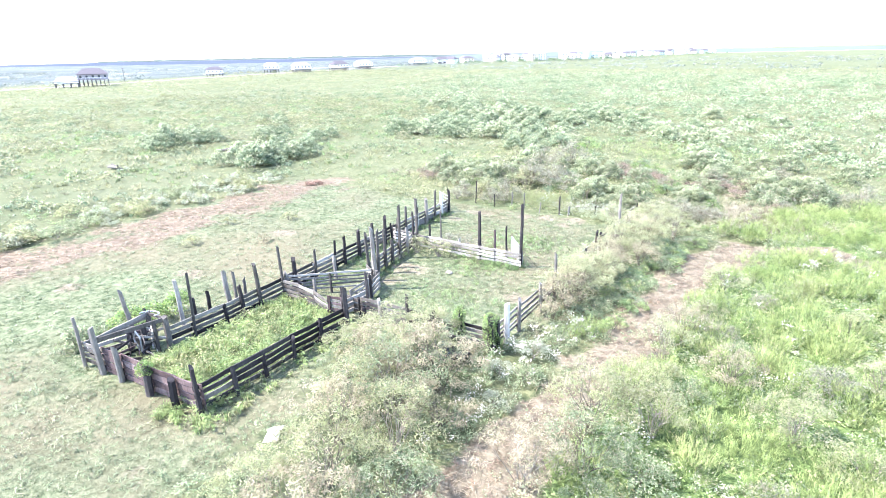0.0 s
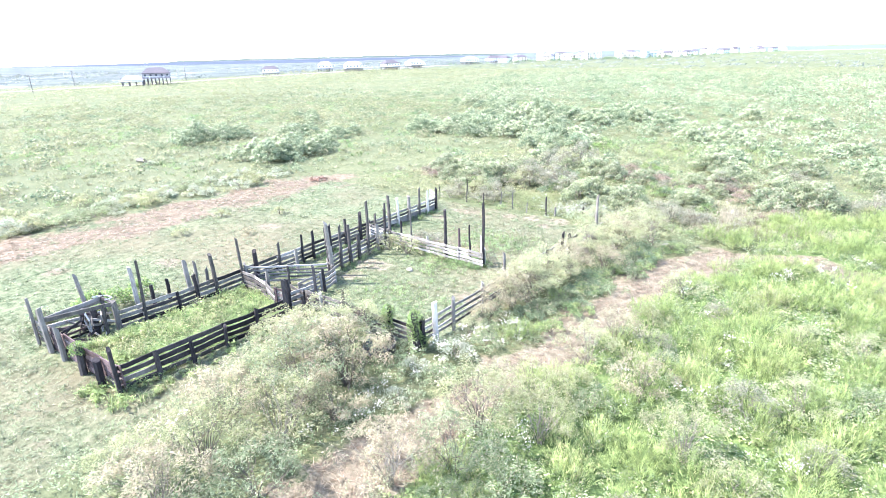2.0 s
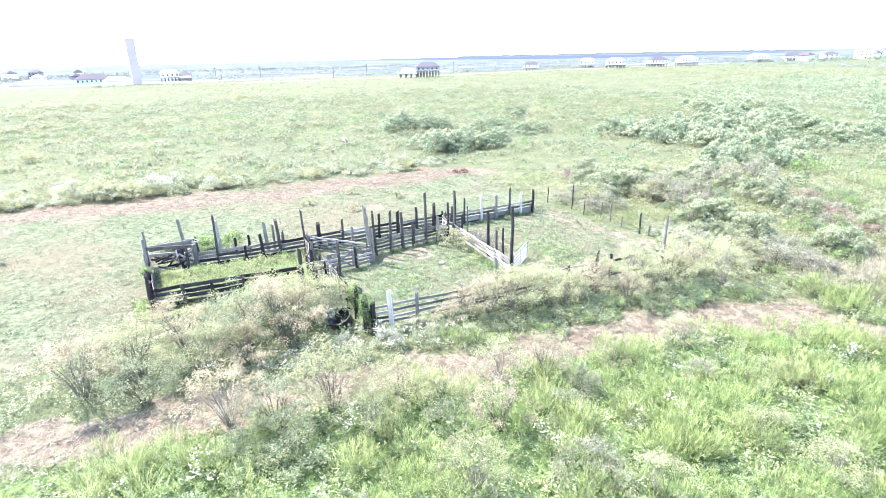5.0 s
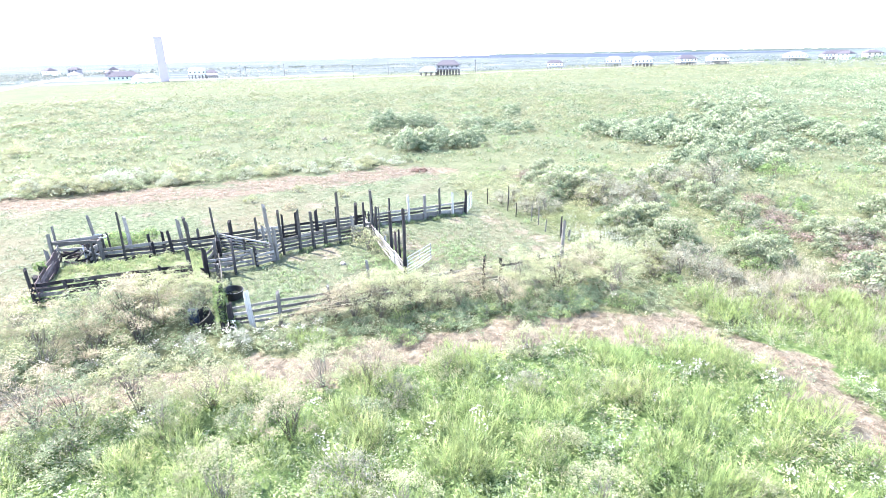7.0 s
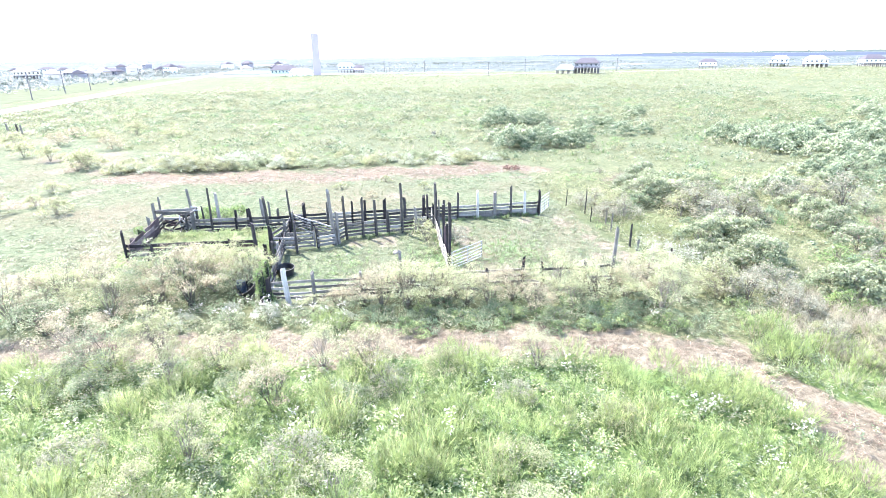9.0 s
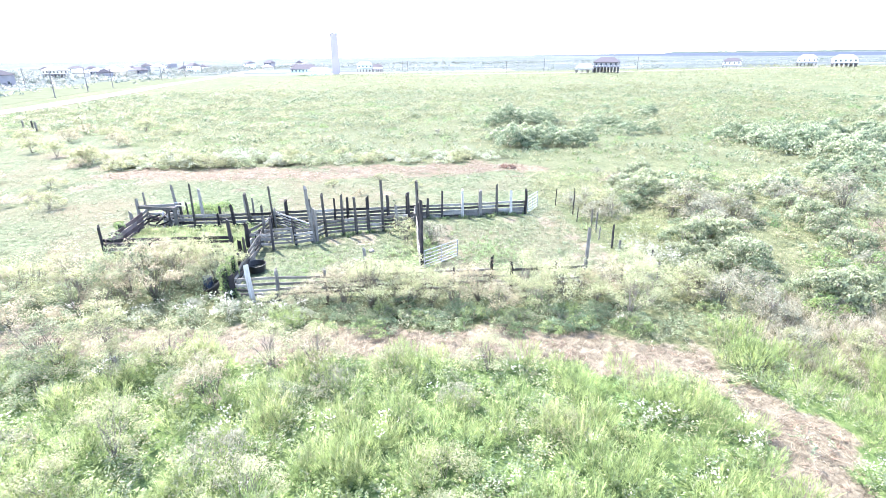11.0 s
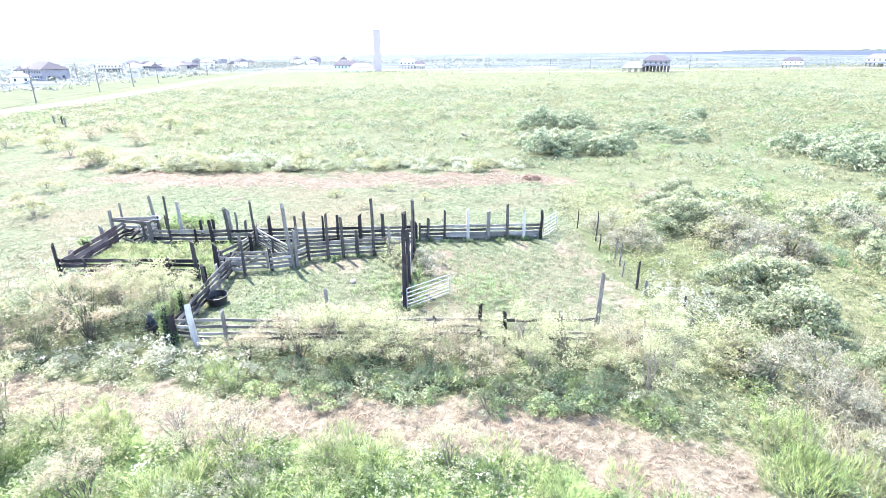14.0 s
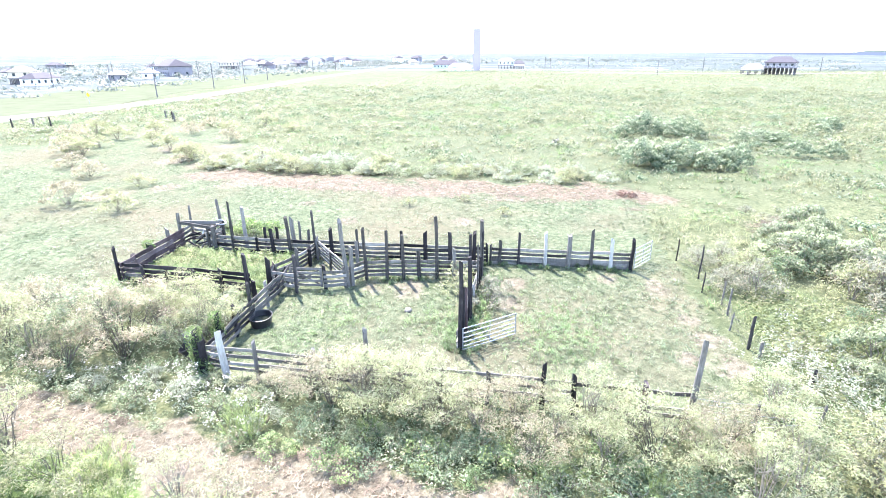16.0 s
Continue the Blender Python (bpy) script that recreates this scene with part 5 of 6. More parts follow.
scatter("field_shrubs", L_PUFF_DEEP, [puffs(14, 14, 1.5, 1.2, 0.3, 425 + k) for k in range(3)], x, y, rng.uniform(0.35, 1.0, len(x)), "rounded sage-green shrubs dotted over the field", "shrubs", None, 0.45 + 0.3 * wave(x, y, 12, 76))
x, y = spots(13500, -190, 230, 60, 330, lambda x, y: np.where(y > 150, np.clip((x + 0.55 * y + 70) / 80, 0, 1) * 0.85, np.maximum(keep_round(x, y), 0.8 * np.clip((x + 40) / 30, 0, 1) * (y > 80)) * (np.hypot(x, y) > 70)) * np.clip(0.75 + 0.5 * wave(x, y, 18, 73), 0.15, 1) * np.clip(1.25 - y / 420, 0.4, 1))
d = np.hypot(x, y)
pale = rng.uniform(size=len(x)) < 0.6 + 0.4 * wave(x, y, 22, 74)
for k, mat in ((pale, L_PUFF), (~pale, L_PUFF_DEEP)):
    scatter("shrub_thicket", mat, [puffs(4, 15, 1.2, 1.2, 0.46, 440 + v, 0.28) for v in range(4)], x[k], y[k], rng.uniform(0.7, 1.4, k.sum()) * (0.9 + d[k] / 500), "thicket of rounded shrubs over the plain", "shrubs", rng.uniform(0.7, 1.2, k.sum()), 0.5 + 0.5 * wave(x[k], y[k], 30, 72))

x, y = spots(2600, -16, 6, 46, 64, lambda x, y: np.exp(-(((x + 4.2) / 4.4) ** 2 + ((y - 54.6) / 3.6) ** 2)) * (lay(x, y)[2] < 0.3) + 0.6 * np.exp(-(((x + 4.6) / 1.2) ** 2 + ((y - 51) / 1.0) ** 2)))
scatter("dry_grass", L_BLEACHED, [blades(40, 0.9, 0.6, 0.009, 0.6, 455 + k, 0.7, True) for k in range(3)], x, y, rng.uniform(0.7, 1.2, len(x)), "bleached dry grass beside the track's bend", "grass")

# mixed brush north of the corral: dusty grey, deep green and pale
NORTH_GREY = places(46, -44, 6, 53, 76, lambda x, y: 0.3 + 0.3 * wave(x, y, 7, 81), 0.8, 1.4) + bunch(7, -27.5, 48.9, 1.6, 0.8, 0.8, 1.3) + bunch(8, -10.4, 50.0, 1.6, 1.2, 0.8, 1.2) + bunch(5, -5.6, 51.6, 1.2, 0.8, 0.7, 1.0) + bunch(8, -25.6, 57.2, 1.5, 1.3, 1.2, 1.7) + bunch(6, -31, 71, 2.5, 2, 1.2, 1.7)
shrubs("twiggy_bush", "dusty grey-green twiggy bush half bare of leaves", "bush", "brush north of the corral", [L_GREY, L_GREY, L_SCRUB], NORTH_GREY, 1.5, 1.7, 1200, 0.055, 26, 460, 3, 0.26, 8, 0.45, 3.0)
NORTH_DEAD = bunch(12, -8.5, 63, 2.6, 2.0, 0.7, 1.2) + bunch(9, -16.5, 67, 2.5, 1.6, 0.7, 1.1) + bunch(9, -41, 56, 2.2, 1.4, 0.5, 0.9) + bunch(3, -22.5, 58.5, 0.8, 0.6, 0.5, 0.8) + bunch(4, -2.5, 57.5, 1.5, 1.2, 0.6, 1.0)
shrubs("dead_bush", "dry red-brown brush with few leaves", "bush", "brush north of the corral", [L_DEAD, L_DEAD, L_GREY], NORTH_DEAD, 1.5, 1.2, 1000, 0.05, 22, 470, 3, 0.28, 10, 0.5, 3.4)
NORTH_GREEN = bunch(4, -12.6, 60.4, 0.8, 0.8, 0.8, 1.1) + bunch(5, -33, 82, 2.5, 2, 1.3, 1.9) + places(40, -42, 4, 53, 80, lambda x, y: 0.4 - 0.4 * wave(x, y, 7, 81), 0.6, 1.2) + bunch(4, -29.8, 53.5, 0.8, 0.9, 0.8, 1.2) + bunch(3, -18.6, 72, 1.0, 0.8, 0.8, 1.2)
shrubs("leafy_bush", "dense green bush in mixed brush", "bush", "brush north of the corral", [L_VINE, L_DEEP, L_BUSH], NORTH_GREEN, 1.4, 1.3, 1200, 0.065, 20, 480, 3, 0.3, 5, 0.3, 2.0)
LOW_GREEN = [(float(-8.1 + 0.7 * rng.normal() + (0.06 * (y - 30) if y > 30 else -0.5)), float(y), float(rng.uniform(0.45, 0.85))) for y in np.linspace(28, 45, 26)] + bunch(6, -7.6, 42.5, 0.8, 1.6, 0.5, 0.8) + bunch(5, -4.6, 48.6, 1.4, 0.6, 0.5, 0.8) + bunch(5, -8.4, 37, 0.6, 1.6, 0.4, 0.7)
shrubs("leafy_bush", "low dark green bush at the edge of the track", "bush", "bushes along the track", [L_PEN, L_DEEP, L_BUSH, L_FRESH], LOW_GREEN, 1.2, 0.95, 900, 0.07, 16, 485, 4, 0.3, 3, 0.3, 1.8)
NORTH_PALE = bunch(7, -31.5, 56.5, 2.0, 1.6, 0.9, 1.4) + bunch(7, -18.6, 55.6, 1.6, 1.2, 0.9, 1.3) + bunch(5, -8.6, 56.6, 1.0, 1.2, 0.8, 1.1) + bunch(5, -15.6, 52.4, 1.0, 0.8, 0.6, 0.9) + places(90, -42, 8, 56, 80, lambda x, y: 0.4 + 0.4 * wave(x, y, 6, 84), 0.8, 1.4)[:28]
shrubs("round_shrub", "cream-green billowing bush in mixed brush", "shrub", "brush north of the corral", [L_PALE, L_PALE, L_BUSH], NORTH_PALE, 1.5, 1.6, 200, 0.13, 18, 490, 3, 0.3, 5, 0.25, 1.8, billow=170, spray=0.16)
x, y = spots(3600, -32, -12, 47.6, 56, lambda x, y: np.exp(-(((x + 21.5) / 4.2) ** 2 + ((y - 51.3) / 2.2) ** 2) ** 2))
scatter("creeper_mat", L_MAT, [leaves(dome(50, 0.85, 0.42, 495 + k, 7, 0.4), 0.075, 497 + k, 0.5, 2.2) for k in range(3)], x, y, rng.uniform(0.7, 1.3, len(x)), "low olive-green creeping mat over old brush", "creeper", None, 0.5 + 0.5 * wave(x, y, 3, 85))
x, y = spots(900, -24, -10, 46.5, 55, lambda x, y: np.exp(-(((x + 16.8) / 2.5) ** 2 + ((y - 50.5) / 1.7) ** 2)))
scatter("silver_weeds", L_SILVER, WEEDS, x, y, rng.uniform(0.8, 1.25, len(x)), "patch of silvery white-tipped weeds", "weeds", None, 0.6 + 0.3 * wave(x, y, 1.5, 92))
scatter("white_flowers", L_FLOWER, [heads(16, 0.42, 0.95, 86)], x[::4], y[::4], rng.uniform(0.6, 1.1, len(x[::4])), "white tips over silvery weeds", "flowers")
x, y = spots(1800, -40, 8, 66, 100, lambda x, y: np.exp(-(((x + 16) / 9) ** 2 + ((y - 84) / 7) ** 2)))
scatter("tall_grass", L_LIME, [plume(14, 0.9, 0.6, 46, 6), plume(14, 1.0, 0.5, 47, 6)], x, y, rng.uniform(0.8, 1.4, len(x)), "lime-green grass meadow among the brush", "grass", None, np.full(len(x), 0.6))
x, y = spots(2600, -44, 16, 47, 80, lambda x, y: 0.8 * (lay(x, y)[2] < 0.2))
scatter("brush_undergrowth", L_SCRUB, [leaves(dome(34, 0.85, 0.55, 580 + k, 6, 0.42), 0.055, 585 + k, 0.0, 3.4) for k in range(3)], x, y, rng.uniform(0.6, 1.2, len(x)), "green undergrowth between the bushes", "undergrowth", None, 0.4 + 0.4 * wave(x, y, 8, 83))

SILVER = bunch(5, -31.6, 10.4, 0.7, 0.8, 0.6, 0.9)
shrubs("leafy_bush", "low silvery weed clump behind the squeeze pen", "bush", "bushes in the corral", [L_WEED], SILVER, 1.1, 0.9, 600, 0.09, 12, 515, 2, 0.34, 3)
# green bush behind the squeeze pen, vines on old posts, twiggy bush at the divider
shrubs("leafy_bush", "bright green bush behind the plank fence", "bush", "bushes in the corral", [L_VINE], [(-30.6, 14.2, 1.0), (-30.4, 15.8, 0.9), (-31.2, 13.2, 0.9), (-29.8, 13.0, 0.6)], 1.3, 1.4, 1100, 0.1, 16, 520, 1, 0.34, 4)
shrubs("twiggy_bush", "sprawling half-bare bush grown through white boards", "bush", "bushes in the corral", [L_SCRUB, L_GREY], [(-24.2, 32.0, 0.85), (-21.0, 34.3, 0.95), (-22.4, 32.3, 1.0), (-22.8, 34.4, 0.85), (-19.8, 33.0, 0.55), (-24.6, 30.2, 0.4)], 1.4, 1.7, 800, 0.08, 16, 540, 2, 0.3, 12, 0.45)
shrubs("dead_bush", "bare grey dead bush against the fence", "bush", "bushes in the corral", [L_GREY], [(-26.2, 17.4, 0.6)], 1.0, 1.8, 40, 0.06, 12, 560, 1, 0.3, 16)


def vine_column(at, rad, tall, n, seed):
    """A shaggy column of vine leaves round a post, with a rounded top."""
    r = np.random.default_rng(seed)
    a, u = r.uniform(0, 6.283, n), r.uniform(0, 1, n)
    k = rad * np.where(u > 0.8, np.sqrt(np.clip(1 - ((u - 0.8) / 0.2) ** 2, 0, 1)), 1.0) * (0.85 + 0.25 * np.sin(3 * a + 7 * u)) * r.uniform(0.75, 1.1, n)
    pts = np.stack([k * np.cos(a), k * np.sin(a), u * tall], -1)
    vine = tagged(new("vine", quads_mesh("vine", leaves(pts, 0.055, seed, 0.2, 1.3), L_VINE)), "green vine grown over the top of an old post", "vine", "vines on posts")
    vine.location = at


vine_column((-23.5, 10.2, 1.15), 0.36, 0.6, 900, 31)
vine_column((-13.72, 21.75, 0.75), 0.34, 1.4, 1500, 32)
vine_column((-11.88, 21.88, 0.7), 0.4, 1.6, 1900, 33)
vine_column((-11.7, 22.25, 0.1), 0.35, 0.8, 700, 34)
q = leaves(dome(700, 1.1, 0.3, 777, 12, 0.3), 0.05, 778, 0.6, 7.0)
heap = tagged(new("brush_heap", quads_mesh("brush_heap", q, HEAP)), "rust-brown heap of dead brush at the field edge", "brush heap")
heap.location = (-49.6, 45.0, 0)


# ---- distance: water, houses, town, tower, poles ----
SEA = plain_material("bright_bay_water", (0.05, 0.062, 0.085), 0.9, 0.0, 0.0, 0.15, 0.01, 0.3)
PALE_SEA = plain_material("pale_shallow_sea", (0.085, 0.105, 0.1), 0.9, 0.0, 0.0, 0.1, 0.01, 0.3)
WOODS = plain_material("far_dark_woods", (0.035, 0.05, 0.045), 0.95, 0.1, 0.0, 0.3, 0.02)
SAND = plain_material("pale_sand_and_gravel", (0.5, 0.46, 0.4), 0.95, 0.1, 0.0, 0.12, 0.1)
strip("water", [(-4500, 1330), (-3100, 1350), (-1800, 1420), (-1250, 1480)], 520, 0.2, SEA, "bright shallow bay water below the horizon", category="water")
strip("water", [(-1240, 1700), (-500, 2100), (300, 2400), (1500, 2300), (3200, 1500), (4400, 300)], 700, 0.2, PALE_SEA, "pale sea beyond the plain", category="water")

HOUSE_WHITE = plain_material("white_house_siding", (0.74, 0.74, 0.73), 0.7, 0.3, 0.0, 0.05, 0.5)
HOUSE_GREY = plain_material("slate_grey_siding", (0.21, 0.2, 0.225), 0.7, 0.3, 0.0, 0.12, 0.5)
HOUSE_TEAL = plain_material("pale_teal_siding", (0.45, 0.52, 0.53), 0.7, 0.3, 0.0, 0.08, 0.5)
HOUSE_TAN = plain_material("tan_siding", (0.55, 0.48, 0.40), 0.7, 0.3, 0.0, 0.08, 0.5)
ROOF_GREY = plain_material("grey_shingle_roof", (0.072, 0.068, 0.078), 0.85, 0.1, 0.0, 0.15, 1.0)
ROOF_PALE = plain_material("pale_metal_roof", (0.16, 0.16, 0.165), 0.6, 0.2, 0.0, 0.06, 1.0)
PILE = plain_material("grey_timber_piles", (0.13, 0.12, 0.13), 0.9, 0.2)
GLASS = plain_material("dark_window_glass", (0.03, 0.04, 0.05), 0.1, 0.6, 0.0, 0.1)
TOWER = plain_material("lavender_grey_concrete", (0.36, 0.315, 0.33), 0.8, 0.2, 0.0, 0.05, 0.1)


def hip_roof(bm, w, d, z, h, over=0.6, ridge=0.5):
    w2, d2 = w / 2 + over, d / 2 + over
    e = [bm.verts.new((sx * w2, sy * d2, z)) for sx, sy in ((-1, -1), (1, -1), (1, 1), (-1, 1))]
    e2 = [bm.verts.new((sx * w2, sy * d2, z - 0.25)) for sx, sy in ((-1, -1), (1, -1), (1, 1), (-1, 1))]
    r = [bm.verts.new((-w / 2 * ridge, 0, z + h)), bm.verts.new((w / 2 * ridge, 0, z + h))]
    for f in ((e[0], e[1], r[1], r[0]), (e[1], e[2], r[1]), (e[2], e[3], r[0], r[1]), (e[3], e[0], r[0])):
        bm.faces.new(f)
    for i in range(4):
        bm.faces.new((e2[i], e2[(i + 1) % 4], e[(i + 1) % 4], e[i]))
    bm.faces.new(e2[::-1])


def stilt_house(at, w, d, lift, storeys, wall, roof, label, turn, group="houses beyond the field", porch=True, piles=6, rows=4, glazed=True):
    """A beach house on piles: piles, deck, walls, windows with frames, hipped roof, rail."""
    root = thing("stilt_house" if lift > 1 else "house", (*at, 0), label, "house", group, turn)
    for i in range(piles if lift > 1 else 0):
        for j in range(rows):
            bm = bmesh.new()
            x, y = -w / 2 + 0.3 + (w - 0.6) * i / (piles - 1), -d / 2 + 0.3 + (d - 0.6) * j / (rows - 1)
            box(bm, (x - 0.22, y - 0.22, -0.2), (x + 0.22, y + 0.22, lift))
            part("stilt", bm, PILE, root)
    bm = bmesh.new()
    box(bm, (-w / 2 - 0.4, -d / 2 - (2.2 if porch else 0.3), lift - 0.3), (w / 2 + 0.4, d / 2 + 0.4, lift))
    deck = part("deck", bm, PILE if lift > 1 else wall, root)
    hh = 2.9 * storeys
    bm = bmesh.new()
    box(bm, (-w / 2, -d / 2, lift), (w / 2, d / 2, lift + hh))
    part("wall", bm, wall, root)
    bm = bmesh.new()
    hip_roof(bm, w, d, lift + hh + 0.1, min(w, d) * 0.28, ridge=0.55)
    part("roof", bm, roof, root)
    for s in range(int(storeys) if glazed else 0):
        for side in (-1, 1):
            n = max(2, int(w / 3))
            for k in range(n):
                x, z = -w / 2 + w * (k + 0.5) / n, lift + 2.9 * s + 0.9
                bm = bmesh.new()
                box(bm, (x - 0.55, side * (d / 2 + 0.03) - 0.05, z), (x + 0.55, side * (d / 2 + 0.03) + 0.05, z + 1.4))
                part("window", bm, GLASS, root)
    for side in (-1, 1):
        for k in range(2):
            y, z = -d / 2 + d * (k + 0.5) / 2, lift + 0.9
            bm = bmesh.new()
            box(bm, (side * (w / 2 + 0.03) - 0.05, y - 0.55, z), (side * (w / 2 + 0.03) + 0.05, y + 0.55, z + 1.4))
            part("window", bm, GLASS, root)
    if porch:
        bm = bmesh.new()
        y = -d / 2 - 2.1
        box(bm, (-w / 2 - 0.3, y - 0.05, lift + 0.95), (w / 2 + 0.3, y + 0.05, lift + 1.08))
        for i in range(9):
            x = -w / 2 + w * i / 8
            box(bm, (x - 0.05, y - 0.05, lift), (x + 0.05, y + 0.05, lift + 1.0))
        part("railing", bm, HOUSE_WHITE, deck)
    return root


stilt_house((-375, 169), 16, 12, 4.2, 1, HOUSE_GREY, ROOF_GREY, "dark grey house on tall timber piles", 65, piles=8)
stilt_house((-376, 154), 12, 10, 2.6, 0.3, HOUSE_WHITE, ROOF_PALE, "open pile-built carport with low pale roof", 65, porch=False, piles=4, rows=3)
stilt_house((-430, 290), 13, 9, 2.4, 1, HOUSE_WHITE, ROOF_GREY, "small white house on short piles", 60)
for x, y, w in ((-415, 372, 16), (-405, 412, 15), (-414, 458, 17), (-440, 590, 20), (-445, 650, 18), (-455, 370, 14)):
    stilt_house((x, y), w, 12, 3.2, 1, HOUSE_WHITE, random.Random(int(y)).choice([ROOF_PALE, ROOF_GREY]), "white house on piles with a hipped roof", 50 + (y % 9) * 3)
stilt_house((-480, -7), 13, 10, 3.2, 1, HOUSE_TEAL, ROOF_PALE, "pale teal house on piles beside the road", 95)
stilt_house((-478, 4), 8, 9, 2.6, 0.6, HOUSE_WHITE, ROOF_GREY, "low white house on dark piles", 95, porch=False)
stilt_house((-500, -62), 24, 14, 0.2, 1, HOUSE_TEAL, ROOF_GREY, "long low pale teal building", 100, porch=False)
stilt_house((-425, -37), 17, 10, 0.2, 1, HOUSE_WHITE, ROOF_PALE, "large white hall below the tower", 95, porch=False, glazed=False)
stilt_house((-262, -198), 17, 8, 0.2, 1, HOUSE_GREY, ROOF_PALE, "long low slate-blue shed", 38, porch=False)
stilt_house((-285, -196), 15, 9, 0.2, 1, HOUSE_WHITE, ROOF_PALE, "white building with a pale flat roof", 38, porch=False)
stilt_house((-322, -208), 22, 15, 0.2, 2, HOUSE_GREY, ROOF_GREY, "large slate-grey house with steep hipped roof", 60)
for i, (x, y) in enumerate(((-216, -200), (-228, -222), (-481, -459), (-505, -470), (-290, -300), (-380, -250), (-420, -300), (-470, -260))):
    stilt_house((x, y), 13 + i % 3 * 3, 9, (0.2, 2.8)[i % 2], 1, (HOUSE_WHITE, HOUSE_TAN, HOUSE_GREY)[i % 3], (ROOF_GREY, ROOF_PALE)[i % 2], "small house among trees beyond the road", i * 37 % 90, "houses beyond the road", porch=False)

tower = thing("tower", (-440, -26.5, 0), "tall flat-topped lavender-grey concrete tower", "tower", turn=8)
bm = bmesh.new()
box(bm, (-2.7, -2.9, 0), (2.7, 2.9, 29.6))
part("shaft", bm, TOWER, tower)
bm = bmesh.new()
box(bm, (-2.8, -3.0, 29.6), (2.8, 3.0, 30.4))
part("parapet", bm, TOWER, tower)

def utility_pole(at, h, turn):
    root = thing("utility_pole", (*at, 0), "grey wooden utility pole with one crossarm", "utility pole", "utility poles", turn)
    bm = bmesh.new()
    tube(bm, [(0, 0, -0.3), (0, 0, h)], [0.2, 0.13], 8)
    part("shaft", bm, PILE, root)
    bm = bmesh.new()
    box(bm, (-1.2, -0.08, h - 0.9), (1.2, 0.08, h - 0.7))
    arm = part("crossarm", bm, PILE, root)
    for x in (-1.1, -0.5, 1.1):
        bm = bmesh.new()
        tube(bm, [(x, 0, h - 0.7), (x, 0, h - 0.45)], 0.06, 6)
        part("insulator", bm, ROOF_PALE, arm)
    return root


for x, y, h in ((-160, -95, 10.5), (-205, -103, 10), (-246, -113, 10), (-276, -117, 10), (-361, -128.6, 11), (-430, -140, 11), (-300, -175, 10), (-427, 137, 10), (-458, 26, 10), (-462, 30, 9), (-410, 205, 10), (-250, -190, 10), (-225, -170, 9), (-205, -182, 9), (-360, 96, 9), (-470, 60, 10)):
    utility_pole((x, y), h, 20)

sign = thing("road_sign", (-133.6, -97.1, 0), "yellow diamond road sign on a thin post", "road sign")
bm = bmesh.new()
tube(bm, [(0, 0, 0), (0, 0, 2.4)], 0.05)
part("sign_post", bm, STEEL, sign)
bm = bmesh.new()
box(bm, (-0.03, -0.45, -0.45), (0.03, 0.45, 0.45))
bmesh.ops.rotate(bm, verts=bm.verts, cent=(0, 0, 0), matrix=Matrix.Rotation(radians(45), 3, "X"))
bmesh.ops.translate(bm, verts=bm.verts, vec=(0, 0, 2.5))
part("plate", bm, plain_material("yellow_sign_paint", (0.75, 0.5, 0.03), 0.5, 0.4), sign)

# old fence posts by the road, log on the field
for x, y in ((-101.8, -46), (-99, -43.5), (-103.5, -49), (-86, -66), (-88, -64), (-84, -69)):
    tagged(part("old_post", post_shape(1.8, 0.35, (0.1, 0), seed()), GY, None), "old grey post in the far pasture", "post", "old posts").location = (x, y, 0)
lg = thing("log_pile", (-82.3, 37.3, 0), "grey driftwood logs lying in the field", "logs")
for k in range(3):
    bm = bmesh.new()
    tube(bm, [(-1.6, 0.3 * k, 0.25 + 0.15 * k), (0, 0.2 * k + 0.1, 0.35), (1.5, 0.5 - 0.3 * k, 0.2 + 0.3 * k)], [0.16, 0.14, 0.08], 7)
    part("log", bm, GY, lg)


lg = thing("log_pile", (-80.0, 55.0, 0), "bleached driftwood logs lying in the field", "logs")
for k in range(4):
    bm = bmesh.new()
    tube(bm, [(-1.9 + 0.3 * k, 0.4 * k - 0.6, 0.2 + 0.12 * k), (0, 0.25 * k - 0.3, 0.4), (1.7, 0.6 - 0.35 * k, 0.2 + 0.2 * k)], [0.17, 0.14, 0.07], 7)
    part("log", bm, GY, lg)


def simple_house(root_name, at, w, d, h, wall, roof, turn, label):
    root = thing(root_name, (*at, 0), label, "house", "far town houses", turn)
    bm = bmesh.new()
    box(bm, (-w / 2, -d / 2, 0), (w / 2, d / 2, h))
    part("wall", bm, wall, root)
    bm = bmesh.new()
    hip_roof(bm, w, d, h + 0.1, 3.0, 0.7)
    part("roof", bm, roof, root)
    for s in range(int(h // 3)):
        for k in range(3):
            bm = bmesh.new()
            x = -w / 2 + w * (k + 0.5) / 3
            box(bm, (x - 0.7, -d / 2 - 0.06, 1 + 3 * s), (x + 0.7, -d / 2 + 0.05, 2.5 + 3 * s))
            part("window", bm, GLASS, root)


r = random.Random(5)
TOWN = [(-452, 640), (-427, 775), (-364, 781), (-322, 829), (-320, 1000), (-290, 1180), (-240, 1420)]
for k in range(64):
    u = k / 64 * 6
    i = int(u)
    x, y = mix(TOWN[i][0], TOWN[i + 1][0], u - i) + r.uniform(-30, 30), mix(TOWN[i][1], TOWN[i + 1][1], u - i) + r.uniform(-20, 110)
    simple_house("town_house", (x, y), r.uniform(10, 17), r.uniform(9, 13), r.choice((6.2, 6.2, 9.2, 9.2)), r.choice((HOUSE_WHITE, HOUSE_WHITE, HOUSE_WHITE, HOUSE_TAN, HOUSE_TEAL)), r.choice((ROOF_GREY, ROOF_PALE, ROOF_PALE)), r.uniform(0, 90), "far pale beach house on the skyline")


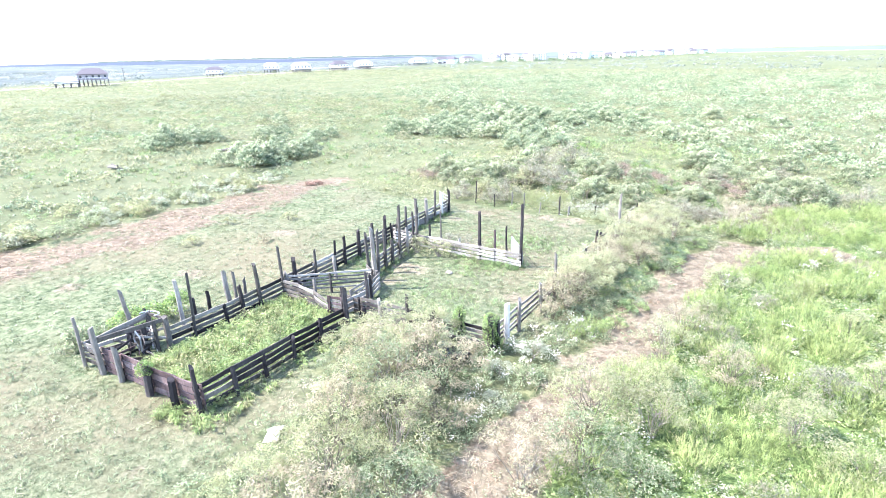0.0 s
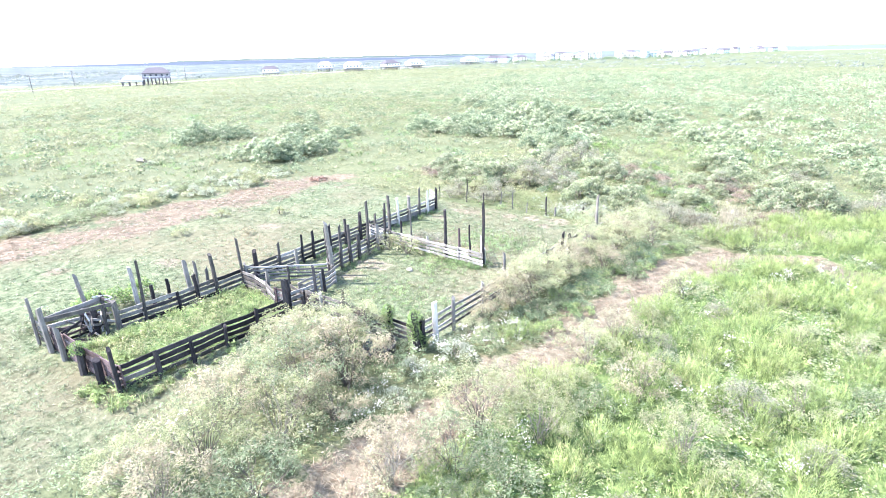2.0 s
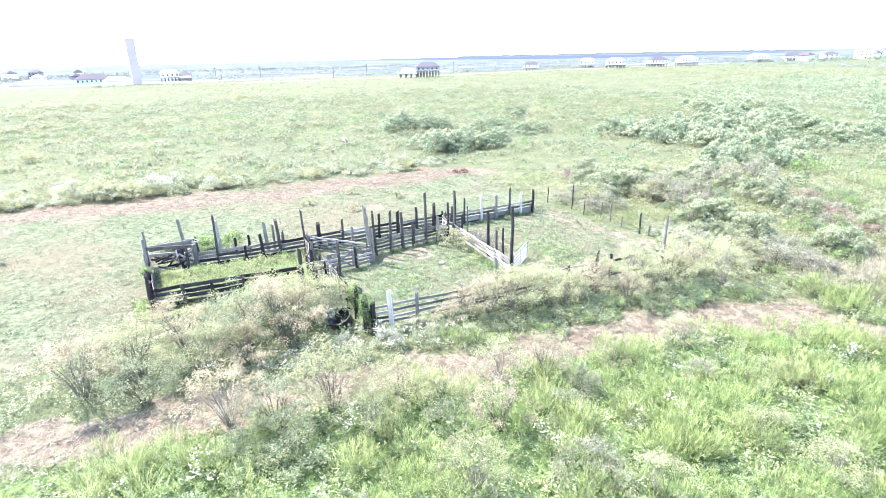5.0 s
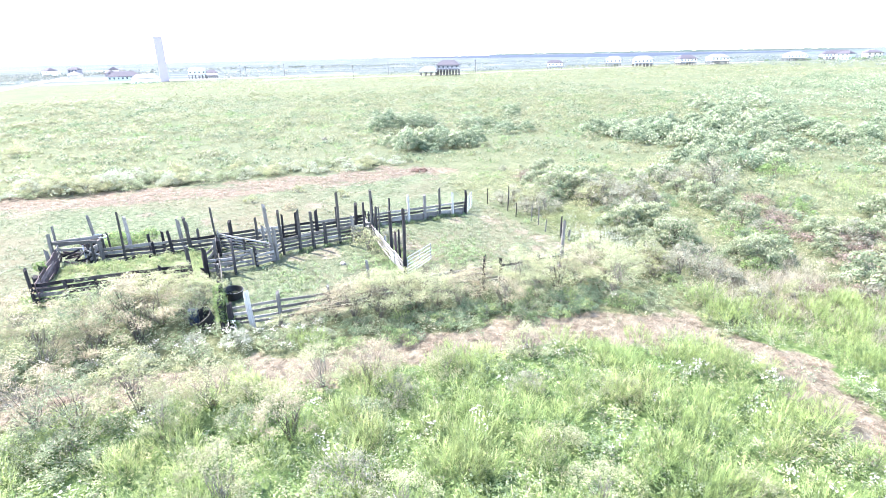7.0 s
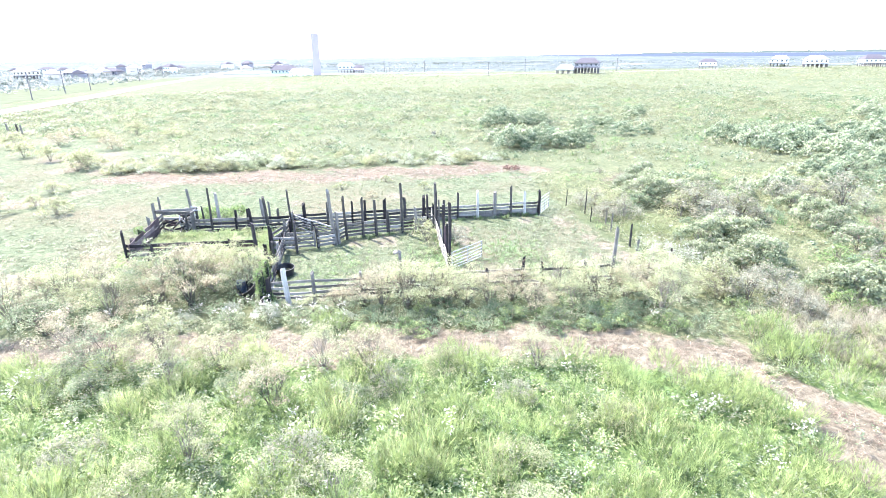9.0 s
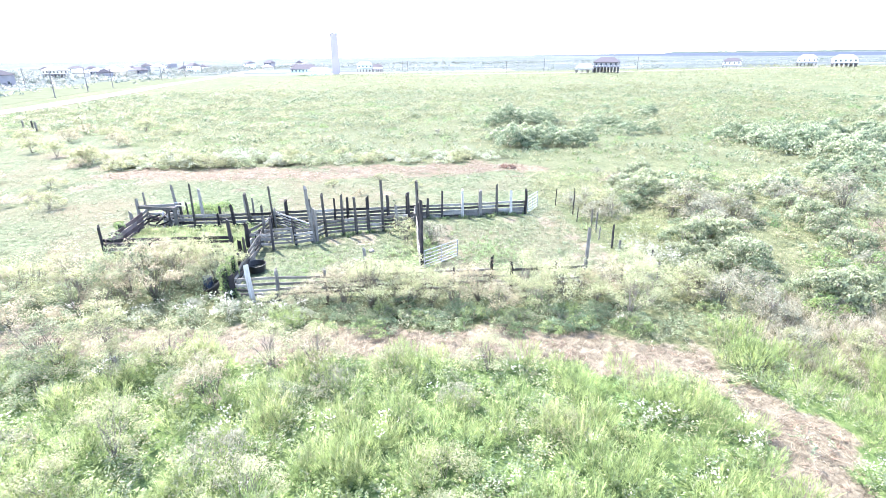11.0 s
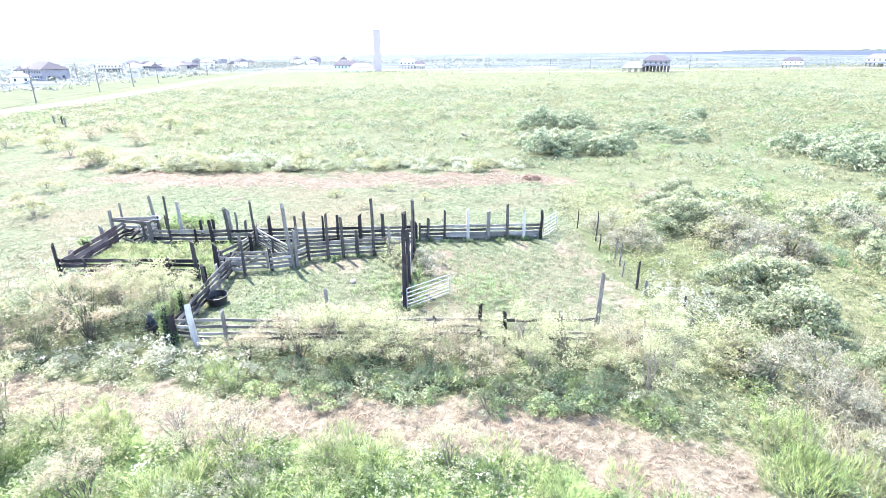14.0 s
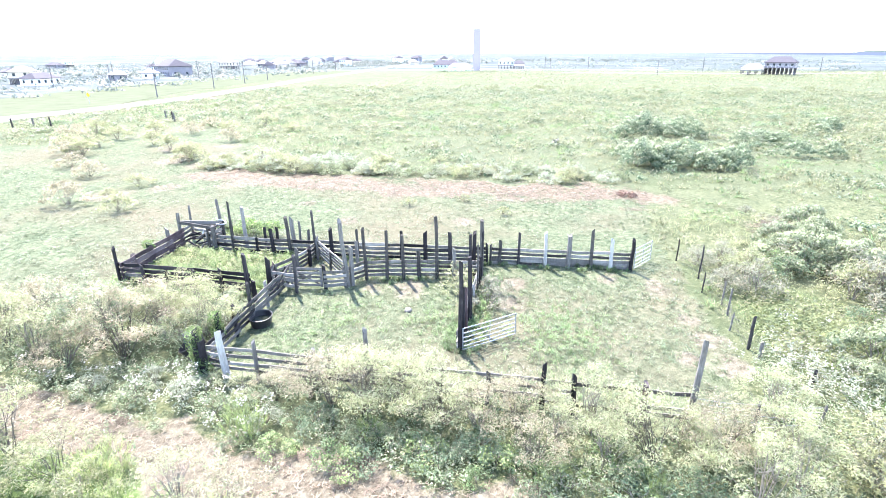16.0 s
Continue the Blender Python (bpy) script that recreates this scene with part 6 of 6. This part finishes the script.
for k in range(30):
    x, y = r.uniform(-860, -470), r.uniform(-420, -95)
    simple_house("town_house", (x, y), r.uniform(9, 16), r.uniform(8, 11), r.choice((3.2, 3.2, 6.2)), r.choice((HOUSE_WHITE, HOUSE_TAN, HOUSE_GREY)), r.choice((ROOF_GREY, ROOF_PALE)), r.uniform(0, 90), "low far house among scrub beyond the road")


def far_trees(name, line, n, h, label, spread=14, mat=L_FIELD):
    xs, ys = [], []
    for k in range(n):
        u = r.random() * (len(line) - 1)
        i = int(u)
        xs.append(mix(line[i][0], line[i + 1][0], u - i) + r.uniform(-spread, spread))
        ys.append(mix(line[i][1], line[i + 1][1], u - i) + r.uniform(-spread, spread))
    x, y = np.array(xs), np.array(ys)
    scatter(name, mat, [leaves(dome(90, 2.6, 3.2, 600 + k, 9, 0.4), 0.75, 610 + k, 0.3, 1.3) for k in range(3)], x, y, np.array([r.uniform(0.6, 1.3) * h / 6 for _ in xs]), label, "trees")


far_trees("far_trees", [(-440, 380), (-470, 330)], 26, 3.2, "dark bushes round the houses")
far_trees("far_trees", [(-404, -50), (-406, -26)], 22, 2.4, "clipped hedge before the tower", 2, L_DEEP)
far_trees("far_trees", [(-400, 690), (-350, 760), (-310, 800), (-300, 940), (-270, 1100), (-180, 1400)], 130, 6, "dark trees among the far houses", 30, L_DEEP)
far_trees("far_trees", [(-440, 560), (-400, 640), (-330, 730), (-280, 760), (-250, 900), (-200, 1100)], 90, 5, "dark trees before the far houses", 12, L_DEEP)
strip("shell_road", [(-400, 40), (-392, 100), (-390, 150), (-396, 190), (-408, 240), (-425, 330), (-438, 420), (-452, 560)], 3.5, 0.06, SAND, "pale crushed-shell road past the houses")
strip("sand_lot", [(-452, -108), (-462, -60), (-464, 0), (-470, 70), (-478, 120)], 9, 0.05, SAND, "bare pale sand round the tower", category="sand")
strip("beach", [(-260, 1500), (300, 1750), (1200, 1700), (2600, 1200)], 90, 0.1, SAND, "pale sand along the sea", category="beach")
far_trees("far_trees", [(-240, -225), (-330, -235), (-430, -200), (-560, -190), (-700, -150), (-760, -20)], 230, 4.2, "trees and scrub beyond the road", 45, L_HAZED)
far_trees("far_trees", [(-520, -260), (-700, -240), (-900, -60), (-900, 120), (-800, 300)], 420, 5, "far belt of coastal scrub", 90, L_HAZED)

# low wooded shore across the bay
bm = bmesh.new()
top, bot = [], []
for k in range(161):
    u = k / 160
    x, y = mix(-4200, -1450, u), mix(1900, 2250, u) + 200 * math.sin(u * 3)
    hgt = 9 + 7 * max(0, noise.noise(Vector((k * 0.13, 3, 0)))) + 4 * noise.noise(Vector((k * 0.7, 9, 0)))
    bot.append((bm.verts.new((x, y, -1)), bm.verts.new((x + 40, y + 160, -1))))
    top.append(bm.verts.new((x + 10, y + 60, max(4, hgt) * min(1, (160 - k) / 25) - 0.5)))
for k in range(160):
    bm.faces.new((bot[k][0], bot[k + 1][0], top[k + 1], top[k]))
    bm.faces.new((top[k], top[k + 1], bot[k + 1][1], bot[k][1]))
tagged(part("far_shore", bm, WOODS, None), "low wooded shore across the bay", "shore", kind="structure")
